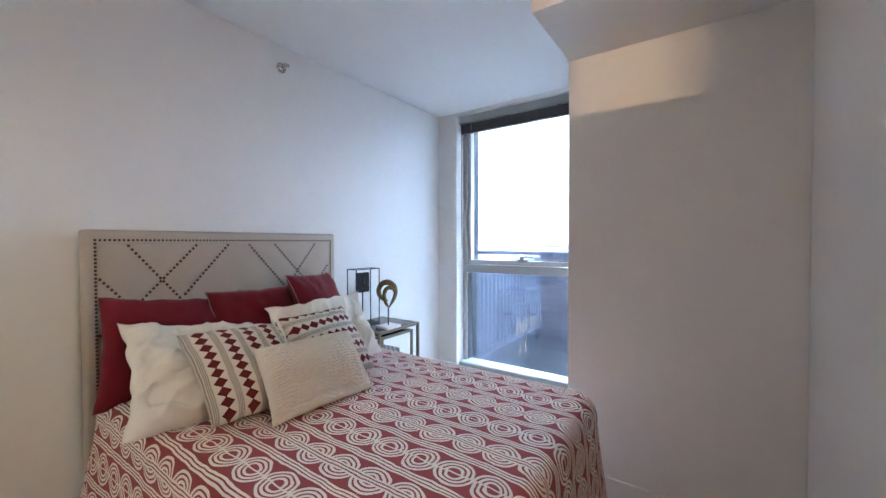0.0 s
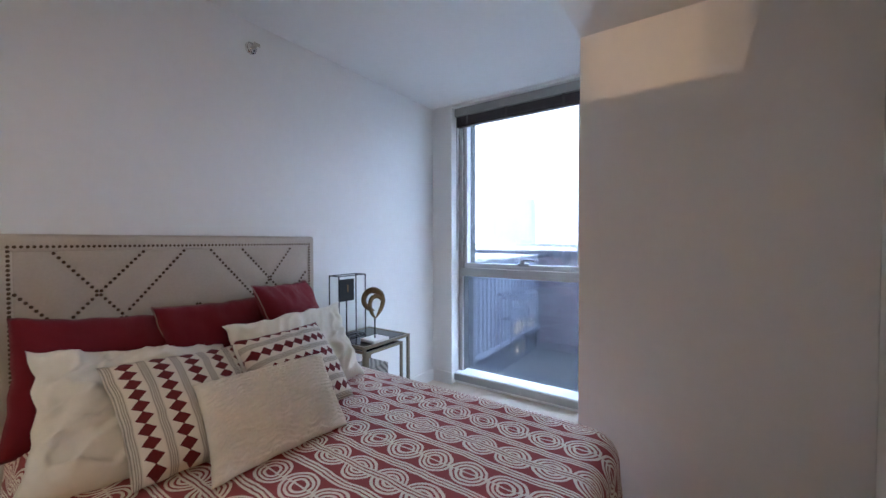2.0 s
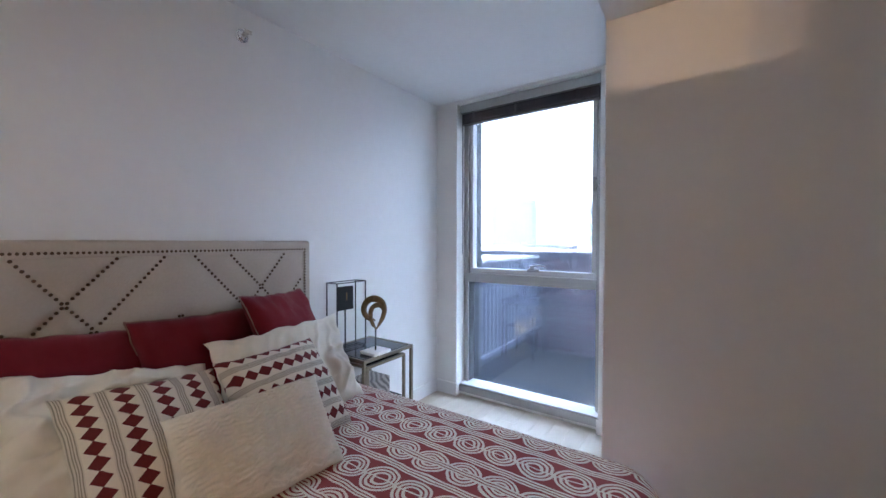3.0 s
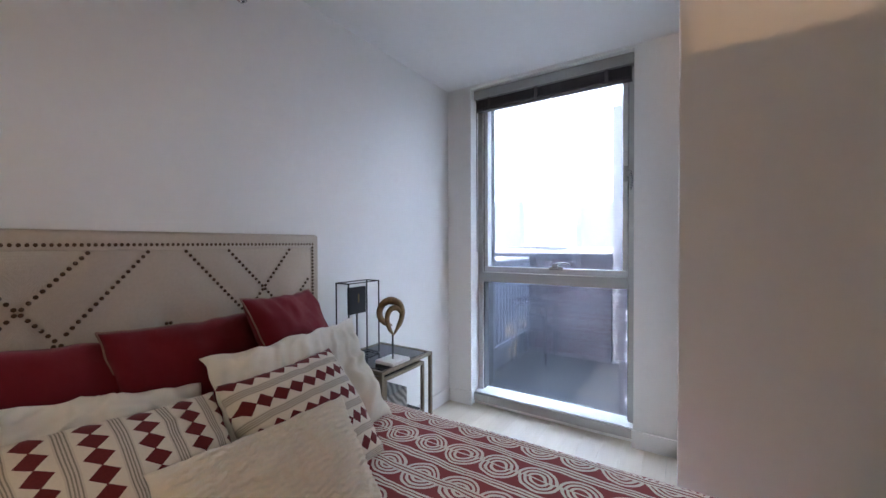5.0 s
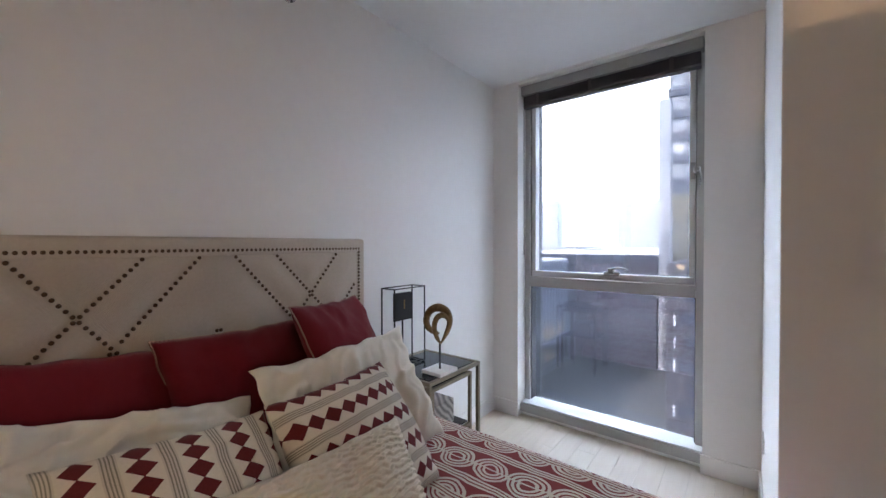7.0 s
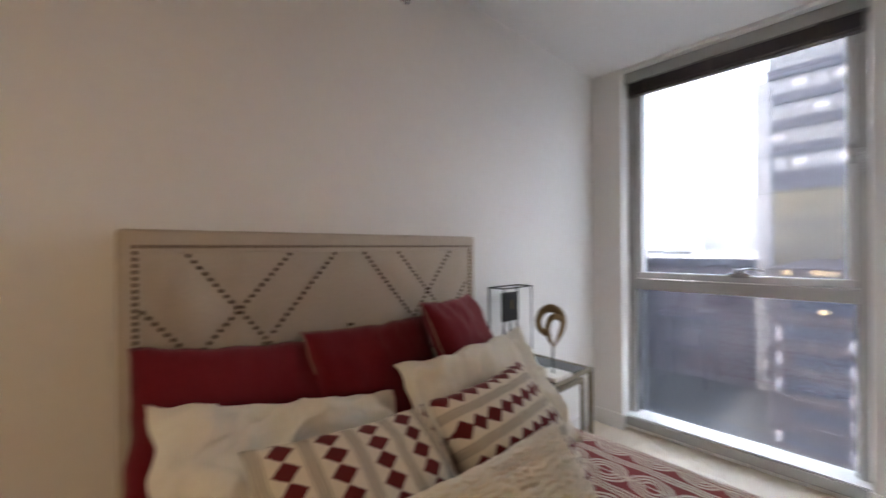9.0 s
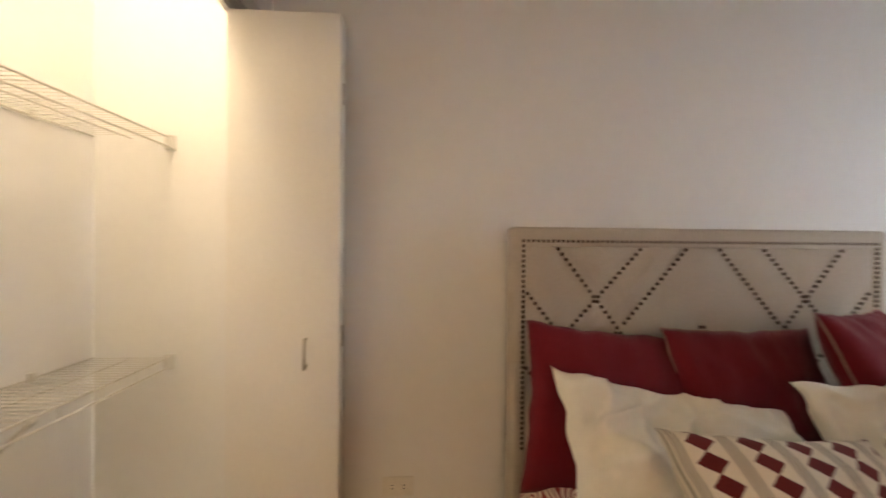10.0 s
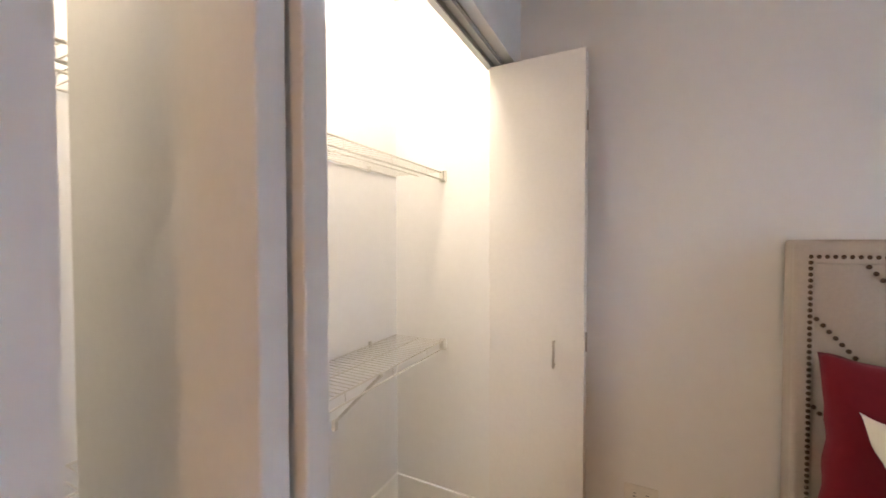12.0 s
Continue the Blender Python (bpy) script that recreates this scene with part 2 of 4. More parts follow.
SPANDREL = material("tower_spandrel", (0.062, 0.068, 0.088), 0.9, spec=0.1, var=0.1, grain=0.5, bump=0.0, patch=0.1)
YELLOW = material("tower_buff_stone", (0.088, 0.087, 0.076), 0.9, spec=0.1, var=0.12, grain=0.6, bump=0.0, patch=0.1)
BROWN = material("tower_brown_stone", (0.044, 0.041, 0.050), 0.9, spec=0.1, var=0.15, grain=0.6, bump=0.0, patch=0.1)
FARPANE = material("tower_glass", (0.135, 0.15, 0.175), 0.35, spec=0.2, var=0.2, grain=0.4, bump=0.0, patch=0.2)
DULLPANE = material("dull_glass", (0.058, 0.060, 0.064), 0.4, spec=0.2, var=0.3, grain=0.5, bump=0.0, patch=0.3)
# fog haze put into the facade colour of the distant towers
FOG_TONE = material("fog_toned_facade", (0.50, 0.54, 0.60), 0.95, spec=0.0, var=0.05, grain=0.1, bump=0.0, patch=0.03)
ASPHALT = material("asphalt", (0.018, 0.021, 0.026), 0.95, spec=0.1, var=0.08, grain=1.0, bump=0.0, patch=0.1)
GROUND = material("city_ground", (0.03, 0.032, 0.038), 0.95, spec=0.1, var=0.1, grain=0.2, bump=0.0, patch=0.02)


def glowing(name, colour, strength):
    m = bpy.data.materials.new(name); m.use_nodes = True
    b = m.node_tree.nodes["Principled BSDF"]
    b.inputs["Base Color"].default_value = (*colour, 1)
    b.inputs["Emission Color"].default_value, b.inputs["Emission Strength"].default_value = (*colour, 1), strength
    return m


LIT = glowing("lit_window", (0.5, 0.36, 0.20), 0.85)
TUBE = glowing("car_park_light", (0.55, 0.55, 0.60), 0.20)
GLASS = bpy.data.materials.new("window_glass"); GLASS.use_nodes = True
gn, gl = GLASS.node_tree.nodes, GLASS.node_tree.links
gb = gn["Principled BSDF"]
film, haze_mix, spots, share = gn.new("ShaderNodeBsdfTranslucent"), gn.new("ShaderNodeMixShader"), gn.new("ShaderNodeTexNoise"), gn.new("ShaderNodeMapRange")
film.inputs[0].default_value = (0.75, 0.85, 1.0, 1)       # thin dust-like film; its bluish colour imitates the haze outside
spots.inputs["Scale"].default_value, spots.inputs["Detail"].default_value = 3.5, 5
share.inputs[1].default_value, share.inputs[2].default_value = 0.3, 0.7
share.inputs[3].default_value, share.inputs[4].default_value = 0.0005, 0.0026
gl.new(spots.outputs[0], share.inputs[0]); gl.new(share.outputs[0], haze_mix.inputs[0])
gl.new(gb.outputs[0], haze_mix.inputs[1]); gl.new(film.outputs[0], haze_mix.inputs[2])
gl.new(haze_mix.outputs[0], gn["Material Output"].inputs[0])
# near-black tint added to dim the view out; daylight still enters
gb.inputs["Base Color"].default_value = (0.040, 0.0424, 0.046, 1)
gb.inputs["Transmission Weight"].default_value, gb.inputs["Roughness"].default_value, gb.inputs["IOR"].default_value = 1.0, 0.0, 1.45


# ---- builders ----
def box(bm, x0, x1, y0, y1, z0, z1, bevel=0.0, seg=2):
    r = bmesh.ops.create_cube(bm, size=1)
    for v in r["verts"]:
        v.co = Vector((x0 + (v.co.x + 0.5) * (x1 - x0), y0 + (v.co.y + 0.5) * (y1 - y0), z0 + (v.co.z + 0.5) * (z1 - z0)))
    if bevel:
        es = list({e for v in r["verts"] for e in v.link_edges})
        bmesh.ops.bevel(bm, geom=es, offset=bevel, segments=seg, affect="EDGES", profile=0.5)
    return bm


def boxed(*a, **k):
    return box(bmesh.new(), *a, **k)


def rod(bm, p, q, r, seg=8):
    """A round bar from p to q."""
    p, q = Vector(p), Vector(q)
    m = Matrix.Translation((p + q) / 2) @ (q - p).to_track_quat("Z", "Y").to_matrix().to_4x4()
    bmesh.ops.create_cone(bm, cap_ends=True, segments=seg, radius1=r, radius2=r, depth=(q - p).length, matrix=m)
    return bm


def bar(bm, p, q, w):
    """A square bar from p to q."""
    p, q = Vector(p), Vector(q)
    m = Matrix.Translation((p + q) / 2) @ (q - p).to_track_quat("Z", "Y").to_matrix().to_4x4() @ Matrix.Diagonal((w, w, (q - p).length, 1))
    bmesh.ops.create_cube(bm, size=1, matrix=m)
    return bm


def mesh_of(name, bm, mat, smooth=False):
    me = bpy.data.meshes.new(name)
    bmesh.ops.recalc_face_normals(bm, faces=bm.faces)
    bm.to_mesh(me); bm.free()
    me.materials.append(mat)
    for p in me.polygons:
        p.use_smooth = smooth
    return me


def part(name, bm, mat, parent, label="", smooth=False):
    ob = new(name, mesh_of(name, bm, mat, smooth))
    if parent is not None:
        ob.parent = parent
        ob.matrix_parent_inverse = parent.matrix_world.inverted()
    return tagged(ob, label)


def thing(name, place, label, category, group=""):
    ob = new(name)
    ob.empty_display_size = 0.1
    ob.matrix_world = Matrix.Translation(place)
    return tagged(ob, label, category, group)


def setting(name, bm, mat, label, category):
    return tagged(new(name, mesh_of(name, bm, mat)), label, category, "", "structure")


# ---- the room ----
XW, YN, YS, XE, H = -1.30, 3.885, 0.18, 1.42, 2.69        # west, north, south and east faces; ceiling
XC, YC = -1.44, -0.540                                   # closet side and back
XB, YB = 0.435, 2.70                                     # the projecting corner
setting("ceiling", boxed(-2.2, 3.4, -1.5, 4.3, H, H + 0.2), CEIL, "plain white painted bedroom ceiling", "ceiling")
setting("wall_west", boxed(XW - 0.12, XW, 0.06, 4.3, -0.02, H), WALL, "white painted wall behind the bed's headboard", "wall")
bm = boxed(XW, -1.075, YN, 4.3, -0.02, H)
box(bm, 0.16, XB + 0.6, YN, 4.3, -0.02, H)
box(bm, -1.075, 0.16, YN, 4.3, 2.665, H)
box(bm, -1.075, 0.16, 3.95, 4.3, -0.02, 0.028)
setting("wall_north", bm, WALL, "white painted wall round the tall window", "wall")
setting("wall_projection", boxed(XB, XE, YB, YN, -0.02, H, bevel=0.004), WALL, "white boxed-out wall beside the window", "wall")
setting("soffit", boxed(XB + 0.003, XE, 2.15, YB - 0.001, 2.352, H, bevel=0.004), WALL, "white lowered soffit along the boxed-out wall", "soffit")
bm = boxed(XE, XE + 0.12, 1.32, YN, -0.02, H)
box(bm, XE, XE + 0.12, -1.3, 0.24, -0.02, H)
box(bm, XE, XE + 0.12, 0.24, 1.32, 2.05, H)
setting("wall_east", bm, WALL, "white painted wall with the open bedroom doorway", "wall")
JW, JE, HEAD = -1.225, 0.134, 2.125                       # closet opening
bm = boxed(XW, JW, YS - 0.12, YS, -0.02, H)
box(bm, JW, JE, YS - 0.12, YS, HEAD, H)
box(bm, JE, 0.42, YS - 0.12, YS, -0.02, H)
# stops short of the ceiling: an added slit that shapes the lamps' patch
box(bm, 0.42, 0.560, YS - 0.12, YS, -0.02, 2.137)
box(bm, 0.560, XE, YS - 0.12, YS, -0.02, H)
setting("wall_south", bm, WALL, "white painted wall with the closet opening and an added light slit", "wall")
setting("wall_closet_side", boxed(XC - 0.125, XC, -0.67, 0.20, -0.02, H), WALL, "white painted closet side wall", "wall")
setting("wall_closet_back", boxed(XC, 0.37, YC - 0.125, YC, -0.02, H), WALL, "white painted closet back wall", "wall")
setting("wall_closet_end", boxed(0.25, 0.37, YC, 0.06, -0.02, H), WALL, "white painted closet end wall", "wall")
# unseen enclosure added round the two patch lamps
bm = boxed(0.37, XE, -1.42, -1.30, -0.02, H)
box(bm, 0.25, 0.37, -1.42, YC - 0.125, -0.02, H)
setting("wall_back", bm, WALL, "unseen white walls added round the patch lamps", "wall")
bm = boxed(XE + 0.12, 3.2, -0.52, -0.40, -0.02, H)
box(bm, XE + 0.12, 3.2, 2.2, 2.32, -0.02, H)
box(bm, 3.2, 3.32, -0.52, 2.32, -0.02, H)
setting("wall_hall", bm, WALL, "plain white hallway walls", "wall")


def baseboard(name, x0, x1, y0, y1, h=0.115):
    bm = boxed(x0, x1, y0, y1, 0.0, h, bevel=0.004)
    return setting(name, bm, TRIM, "white painted wooden baseboard", "baseboard")


T = 0.014
baseboard("baseboard_west", XW, XW + T, YS + 0.001, YN)
baseboard("baseboard_north_a", XW + T + 0.001, -1.065, YN - T, YN)
baseboard("baseboard_north_b", 0.15, XB, YN - T, YN)
baseboard("baseboard_return", XB - T, XB, YB - T, YN - T - 0.001)
baseboard("baseboard_projection", XB + 0.001, XE, YB - T, YB)
baseboard("baseboard_east", XE - T, XE, 1.36, YB - T - 0.001)
baseboard("baseboard_closet_side", XC, XC + T, YC, 0.055, 0.152)
baseboard("baseboard_closet_back", XC + T + 0.001, 0.25, YC, YC + T, 0.152)
bm = boxed(XE - 0.015, XE + 0.135, 0.225, 0.255, 0, 2.06, bevel=0.003)
box(bm, XE - 0.015, XE + 0.135, 1.305, 1.335, 0, 2.06, bevel=0.003)
box(bm, XE - 0.015, XE + 0.135, 0.255, 1.305, 2.035, 2.065, bevel=0.003)
setting("door_frame", bm, TRIM, "white painted frame of the open bedroom doorway", "door frame")
floor = setting("floor", boxed(-2.2, 3.4, -1.5, 4.0, -0.12, -0.006), JOINT, "pale oak plank floor", "floor")

# ---- window ----
win = setting("window_1", boxed(-1.07, 0.155, 4.0, 4.16, 0.03, 0.09, bevel=0.003), ALU, "tall grey aluminium window over a low sill", "window")
WX0, WX1, WZ0, WZ1 = -1.072, 0.157, 0.03, 2.664
for x0, x1 in ((WX0, WX0 + 0.045), (WX1 - 0.045, WX1)):
    part("window_frame", boxed(x0, x1, 4.01, 4.126, 0.092, WZ1, bevel=0.004), ALU, win)
part("window_frame", boxed(WX0 + 0.046, WX1 - 0.046, 4.01, 4.126, 2.60, WZ1, bevel=0.004), ALU, win)
part("transom", boxed(WX0 + 0.046, WX1 - 0.046, 4.0, 4.126, 1.045, 1.125, bevel=0.004), ALU, win)
sash = part("sash", boxed(WX0 + 0.05, WX1 - 0.05, 4.03, 4.10, 1.128, 1.172, bevel=0.005), ALU_LIGHT, win, "pale opening sash")
for x0, x1 in ((WX0 + 0.05, WX0 + 0.085), (WX1 - 0.085, WX1 - 0.05)):
    part("sash_stile", boxed(x0, x1, 4.03, 4.10, 1.174, 2.598, bevel=0.005), ALU_LIGHT, sash)
    part("gasket", boxed(x0 - 0.006 if x0 < -0.5 else x1 + 0.001, x0 - 0.001 if x0 < -0.5 else x1 + 0.006, 4.035, 4.06, 1.13, 2.598), GASKET, win)
for x0, x1 in ((WX0 + 0.0455, WX0 + 0.052), (WX1 - 0.052, WX1 - 0.0455)):
    part("glazing_bead", boxed(x0, x1, 4.03, 4.112, 0.108, 1.044, bevel=0.001), BEAD, win, "dark glazing bead")
# dark strips added to hide the outer reveal's over-bright skylight
for x0, x1 in ((WX0 - 0.001, WX0 + 0.02), (WX1 - 0.02, WX1 + 0.001)):
    part("outer_frame", boxed(x0, x1, 4.1275, 4.31, 0.03, WZ1), BEAD, win, "dark cover over the bright outer reveal")
part("sill", boxed(WX0 - 0.002, WX1 + 0.002, 3.925, 4.105, 0.03, 0.096, bevel=0.005), ALU, win, "grey metal sill front")
part("sill_top", boxed(WX0 + 0.002, WX1 - 0.002, 3.93, 4.105, 0.0985, 0.106, bevel=0.003), ALU_LIGHT, win, "white sill ledge")
for z0, z1 in ((0.10, 1.05), (1.165, 2.60)):
    pane = part("pane", boxed(WX0 + 0.04, WX1 - 0.04, 4.115, 4.121, z0, z1), GLASS, win, "glass pane tinted to dim the view, with a hazy film")
    pane.visible_shadow = False


def lever(place, turn):
    """A cast window handle on its plate."""
    m = Matrix.Translation(place) @ turn
    bm = boxed(-0.055, 0.055, -0.008, 0.0, -0.012, 0.016, bevel=0.004)
    box(bm, -0.022, 0.022, -0.03, -0.006, 0.008, 0.045, bevel=0.007)
    for i in range(7):
        a, b = i / 7, (i + 1) / 7
        p = (0.005 + 0.11 * a, -0.03 - 0.012 * math.sin(3 * a), 0.036 + 0.012 * math.sin(math.pi * a))
        q = (0.005 + 0.11 * b, -0.03 - 0.012 * math.sin(3 * b), 0.036 + 0.012 * math.sin(math.pi * b))
        rod(bm, p, q, 0.0085 - 0.002 * a, 10)
    bm.transform(m)
    return part("handle", bm, ZINC, sash, "cast metal window handle", True)


lever((-0.40, 4.03, 1.172), Matrix())
lever((0.088, 4.03, 1.86), pose(0, 0, 0, 0, 90, 0))

blind = thing("window_blind", (-0.46, 3.97, 2.66), "dark slatted blind drawn up under the ceiling", "blind")
part("headrail", boxed(WX0 + 0.004, WX1 - 0.004, 3.925, 4.0, 2.585, 2.662, bevel=0.006), RAIL, blind, "grey metal headrail")
for i in range(14):
    z = 2.578 - 0.0052 * i
    bm = boxed(WX0 + 0.022, WX1 - 0.022, 3.938 + 0.002 * (i % 2), 3.988, z - 0.0034, z, bevel=0.0012, seg=1)
    part("slat", bm, BLIND, blind)
part("bottom_rail", boxed(WX0 + 0.02, WX1 - 0.02, 3.936, 3.99, 2.484, 2.503, bevel=0.004), BLIND, blind)
for x in (-0.93, -0.53, -0.02):
    part("ladder_tape", boxed(x - 0.012, x + 0.012, 3.9335, 3.936, 2.486, 2.586), TAPE, blind, "greyish ladder tape")
rodm = rod(bmesh.new(), (WX0 + 0.028, 3.93, 2.58), (WX0 + 0.03, 3.932, 1.3), 0.0028)
part("cord", rodm, TAPE, blind)

# ---- closet ----
bm = boxed(JW + 0.002, JE - 0.002, 0.098, 0.102, 2.103, HEAD - 0.001)
box(bm, JW + 0.002, JE - 0.002, 0.136, 0.140, 2.103, HEAD - 0.001)
box(bm, JW + 0.002, JE - 0.002, 0.098, 0.140, HEAD - 0.005, HEAD - 0.001)
setting("closet_track", bm, ALU, "grey metal track over the folding doors", "door track")


def folding_door(name, hinge, turn, side, handle, label, LEAF, THICK, gap=0.003, step=0.0):
    """Two leaves folded flat together. They reach along +y from the hinge; side: the way the stack grows in x."""
    d = thing(name, (0, 0, 0), label, "folding door", "closet folding doors")
    leaves = []
    for i in range(2):
        x0 = side * i * (THICK + gap)
        xs = sorted((x0, x0 + side * THICK))
        leaves.append(part("leaf", boxed(xs[0], xs[1], step * i, LEAF + step * i, 0.012, 2.098, bevel=0.003), DOOR, d))
        leaves[-1].parent, leaves[-1].matrix_parent_inverse = d, Matrix()
    for z in (0.25, 1.05, 1.85):
        x = side * (THICK + 0.0015)
        b = rod(bmesh.new(), (x, LEAF + 0.003, z - 0.035), (x, LEAF + 0.003, z + 0.035), 0.004)
        k = part("hinge", b, STEEL, d, "small metal hinge", True); k.parent, k.matrix_parent_inverse = d, Matrix()
    if handle:
        s = -side
        b = rod(bmesh.new(), (s * 0.026, 0.255, 0.955), (s * 0.026, 0.255, 1.055), 0.0045, 10)
        for z in (0.962, 1.048):
            rod(b, (0, 0.255, z), (s * 0.027, 0.255, z), 0.0042, 10)
        k = part("handle", b, STEEL, leaves[0], "slim brushed metal pull", True)
        k.matrix_parent_inverse = Matrix()
    d.matrix_world = Matrix.Translation(hinge) @ turn
    return d


folding_door("folding_door", (-1.150, 0.096, 0), pose(0, 0, 0, 0, 0, 0), -1, True, "white folding closet door folded open near the bed", 0.358, 0.033)
folding_door("folding_door", (0.020, -0.138, 0), pose(0, 0, 0, 0, 0, 0), -1, False, "white folding closet door folded open at the closet's end", 0.417, 0.037, 0.010, 0.014)


deck = mesh_of("deck_wire", rod(bmesh.new(), (0, 0, 0), (0, 0.280, 0), 0.0016, 5), WIRE, True)


def wire_shelf(z, struts, label):
    """A white wire shelf with a two-rod lip, wall clips, end bracket and braces."""
    x0, x1, yb, yf = XC + 0.007, 0.245, YC + 0.007, YC + 0.287
    s = thing("wire_shelf", (-0.6, -0.4, z), label, "shelf", "closet wire shelves")
    for name, y, zz, r in (("front_rod", yf, z, 0.0034), ("lip_rod", yf + 0.004, z - 0.036, 0.0034), ("back_rod", yb, z, 0.0034), ("middle_rod", YC + 0.142, z - 0.004, 0.003)):
        part(name, rod(bmesh.new(), (x0, y, zz), (x1, y, zz), r), WIRE, s, "", True)
    for k in range(65):
        x = x0 + 0.02 + 0.0254 * k
        f = new("deck_wire", deck); f.parent, f.matrix_parent_inverse = s, s.matrix_world.inverted()
        f.matrix_basis = Matrix.Translation((x, yb, z + 0.004))
        if k % 11 == 6:
            part("lip_tie", rod(bmesh.new(), (x, yf + 0.001, z + 0.004), (x, yf + 0.005, z - 0.036), 0.0016, 5), WIRE, s, "", True)
    bm = boxed(XC, XC + 0.015, yf - 0.018, yf + 0.018, z - 0.045, z + 0.012, bevel=0.003)
    box(bm, XC + 0.015, XC + 0.035, yf - 0.008, yf + 0.012, z - 0.04, z + 0.008, bevel=0.003)
    part("end_bracket", bm, WIRE, s, "white plastic end bracket")
    for sx in struts:
        b = bar(bmesh.new(), (sx + 0.04, yf, z - 0.008), (sx, yb + 0.004, z - 0.27), 0.011)
        box(b, sx - 0.012, sx + 0.012, yb - 0.006, yb + 0.012, z - 0.305, z - 0.26, bevel=0.003)
        part("brace", b, WIRE, s, "diagonal wall brace")
    for cx in (-1.2, -0.9, -0.5, -0.2, 0.1):
        part("wall_clip", boxed(cx - 0.008, cx + 0.008, yb - 0.006, yb + 0.006, z - 0.008, z + 0.02, bevel=0.002), WIRE, s)
    return s


wire_shelf(1.757, (-0.636, -0.02), "white wire closet shelf mounted above head height")
wire_shelf(0.910, (-0.950, -0.25), "white wire closet shelf mounted at hip height")

# ---- bed ----
BY0, BY1, BX0, BX1, BT = 1.030, 2.355, -1.172, 0.700, 0.690
bed = thing("bed", ((BX0 + BX1) / 2, (BY0 + BY1) / 2, 0), "full-size bed with a tall upholstered nailhead headboard", "bed")
part("mattress", boxed(BX0, BX1 - 0.05, BY0 + 0.05, BY1 - 0.05, 0.36, BT - 0.05, bevel=0.05, seg=3), MATTRESS, bed)
part("bed_base", boxed(BX0 + 0.02, BX1 - 0.08, BY0 + 0.07, BY1 - 0.07, 0.12, 0.355, bevel=0.01), MATTRESS, bed)
for x in (BX0 + 0.1, BX1 - 0.2):
    for y in (BY0 + 0.15, BY1 - 0.15):
        part("leg", rod(bmesh.new(), (x, y, 0), (x, y, 0.121), 0.025, 12), BLACK_IRON, bed)
HY0, HY1, HT, HF = 1.028, 2.402, 1.420, -1.197            # headboard edges, top, front of the panel
bm = boxed(-1.275, HF + 0.002, HY0, HY1, 0.05, HT, bevel=0.014, seg=3)
head = part("headboard", bm, LINEN, bed, "beige linen headboard", True)
bm = boxed(HF - 0.03, HF + 0.014, HY0 + 0.002, HY0 + 0.052, 0.3, HT - 0.002, bevel=0.013, seg=3)
box(bm, HF - 0.03, HF + 0.014, HY1 - 0.052, HY1 - 0.002, 0.3, HT - 0.002, bevel=0.013, seg=3)
box(bm, HF - 0.03, HF + 0.0145, HY0 + 0.004, HY1 - 0.004, HT - 0.072, HT - 0.003, bevel=0.013, seg=3)
part("padded_border", bm, LINEN, head, "padded linen border", True)
# tufted field: soft swellings between the diagonal nail rows
NT, NL, NR, NM = 1.371, 1.066, 2.362, 1.706               # nail row height, left, right, middle
bm = bmesh.new()
rowsn, cols = 30, 60
segs = []


def diagonal(y0, z0, way, z1=0.72, slope=1.24):
    segs.append(((y0, z0), (y0 + way * (z0 - z1) / slope, z1)))


for sgn in (1, -1):
    o = lambda y: NM + sgn * (y - NM)
    diagonal(o(1.179), NT - 0.016, sgn, 1.00, 1.29)
    diagonal(o(1.488), NT - 0.016, -sgn, 1.00, 1.10)
    diagonal(o(1.652), NT - 0.016, -sgn, 1.02, 1.17)
    diagonal(o(1.074), 1.200, sgn, 0.90)
    diagonal(o(1.074), 0.94, sgn, 0.75)
    diagonal(NM, 1.082, sgn, 0.80)


def near_row(y, z):
    best = min(abs(z - NT), abs(y - NL), abs(y - NR))
    for (a, b), (c, d) in segs:
        k = max(0, min(1, ((y - a) * (c - a) + (z - b) * (d - b)) / ((c - a) ** 2 + (d - b) ** 2)))
        best = min(best, math.hypot(y - a - k * (c - a), z - b - k * (d - b)))
    return best


grid = []
for i in range(rowsn + 1):
    for j in range(cols + 1):
        y, z = NL - 0.012 + (NR - NL + 0.024) * j / cols, 0.5 + (NT + 0.012 - 0.5) * i / rowsn
        grid.append(bm.verts.new((HF + 0.004 + 0.016 * min(1, near_row(y, z) / 0.07) ** 0.7, y, z)))
for i in range(rowsn):
    for j in range(cols):
        k = i * (cols + 1) + j
        bm.faces.new((grid[k], grid[k + 1], grid[k + cols + 2], grid[k + cols + 1]))
part("tufted_field", bm, LINEN, head, "softly padded linen field", True)
nb = bmesh.new()
bmesh.ops.create_uvsphere(nb, u_segments=8, v_segments=5, radius=0.0069, matrix=Matrix.Diagonal((0.8, 1, 1, 1)))
nail = mesh_of("nailhead", nb, NAIL, True)


placed = []


def nails(p, q, step):
    n = max(1, round(math.dist(p, q) / step))
    for i in range(n + 1):
        y, z = p[0] + (q[0] - p[0]) * i / n, p[1] + (q[1] - p[1]) * i / n
        if NL - 0.01 <= y <= NR + 0.01 and z <= NT + 0.01 and all(math.dist((y, z), k) > 0.0125 for k in placed):
            placed.append((y, z))
            f = new("nailhead", nail); f.parent, f.matrix_parent_inverse = head, Matrix()
            f.matrix_basis = Matrix.Translation((HF + 0.012, y, z))


nails((NL, NT), (NR, NT), 0.0172)
nails((NL, 0.66), (NL, NT - 0.0172), 0.0172)
nails((NR, 0.72), (NR, NT - 0.0172), 0.0172)
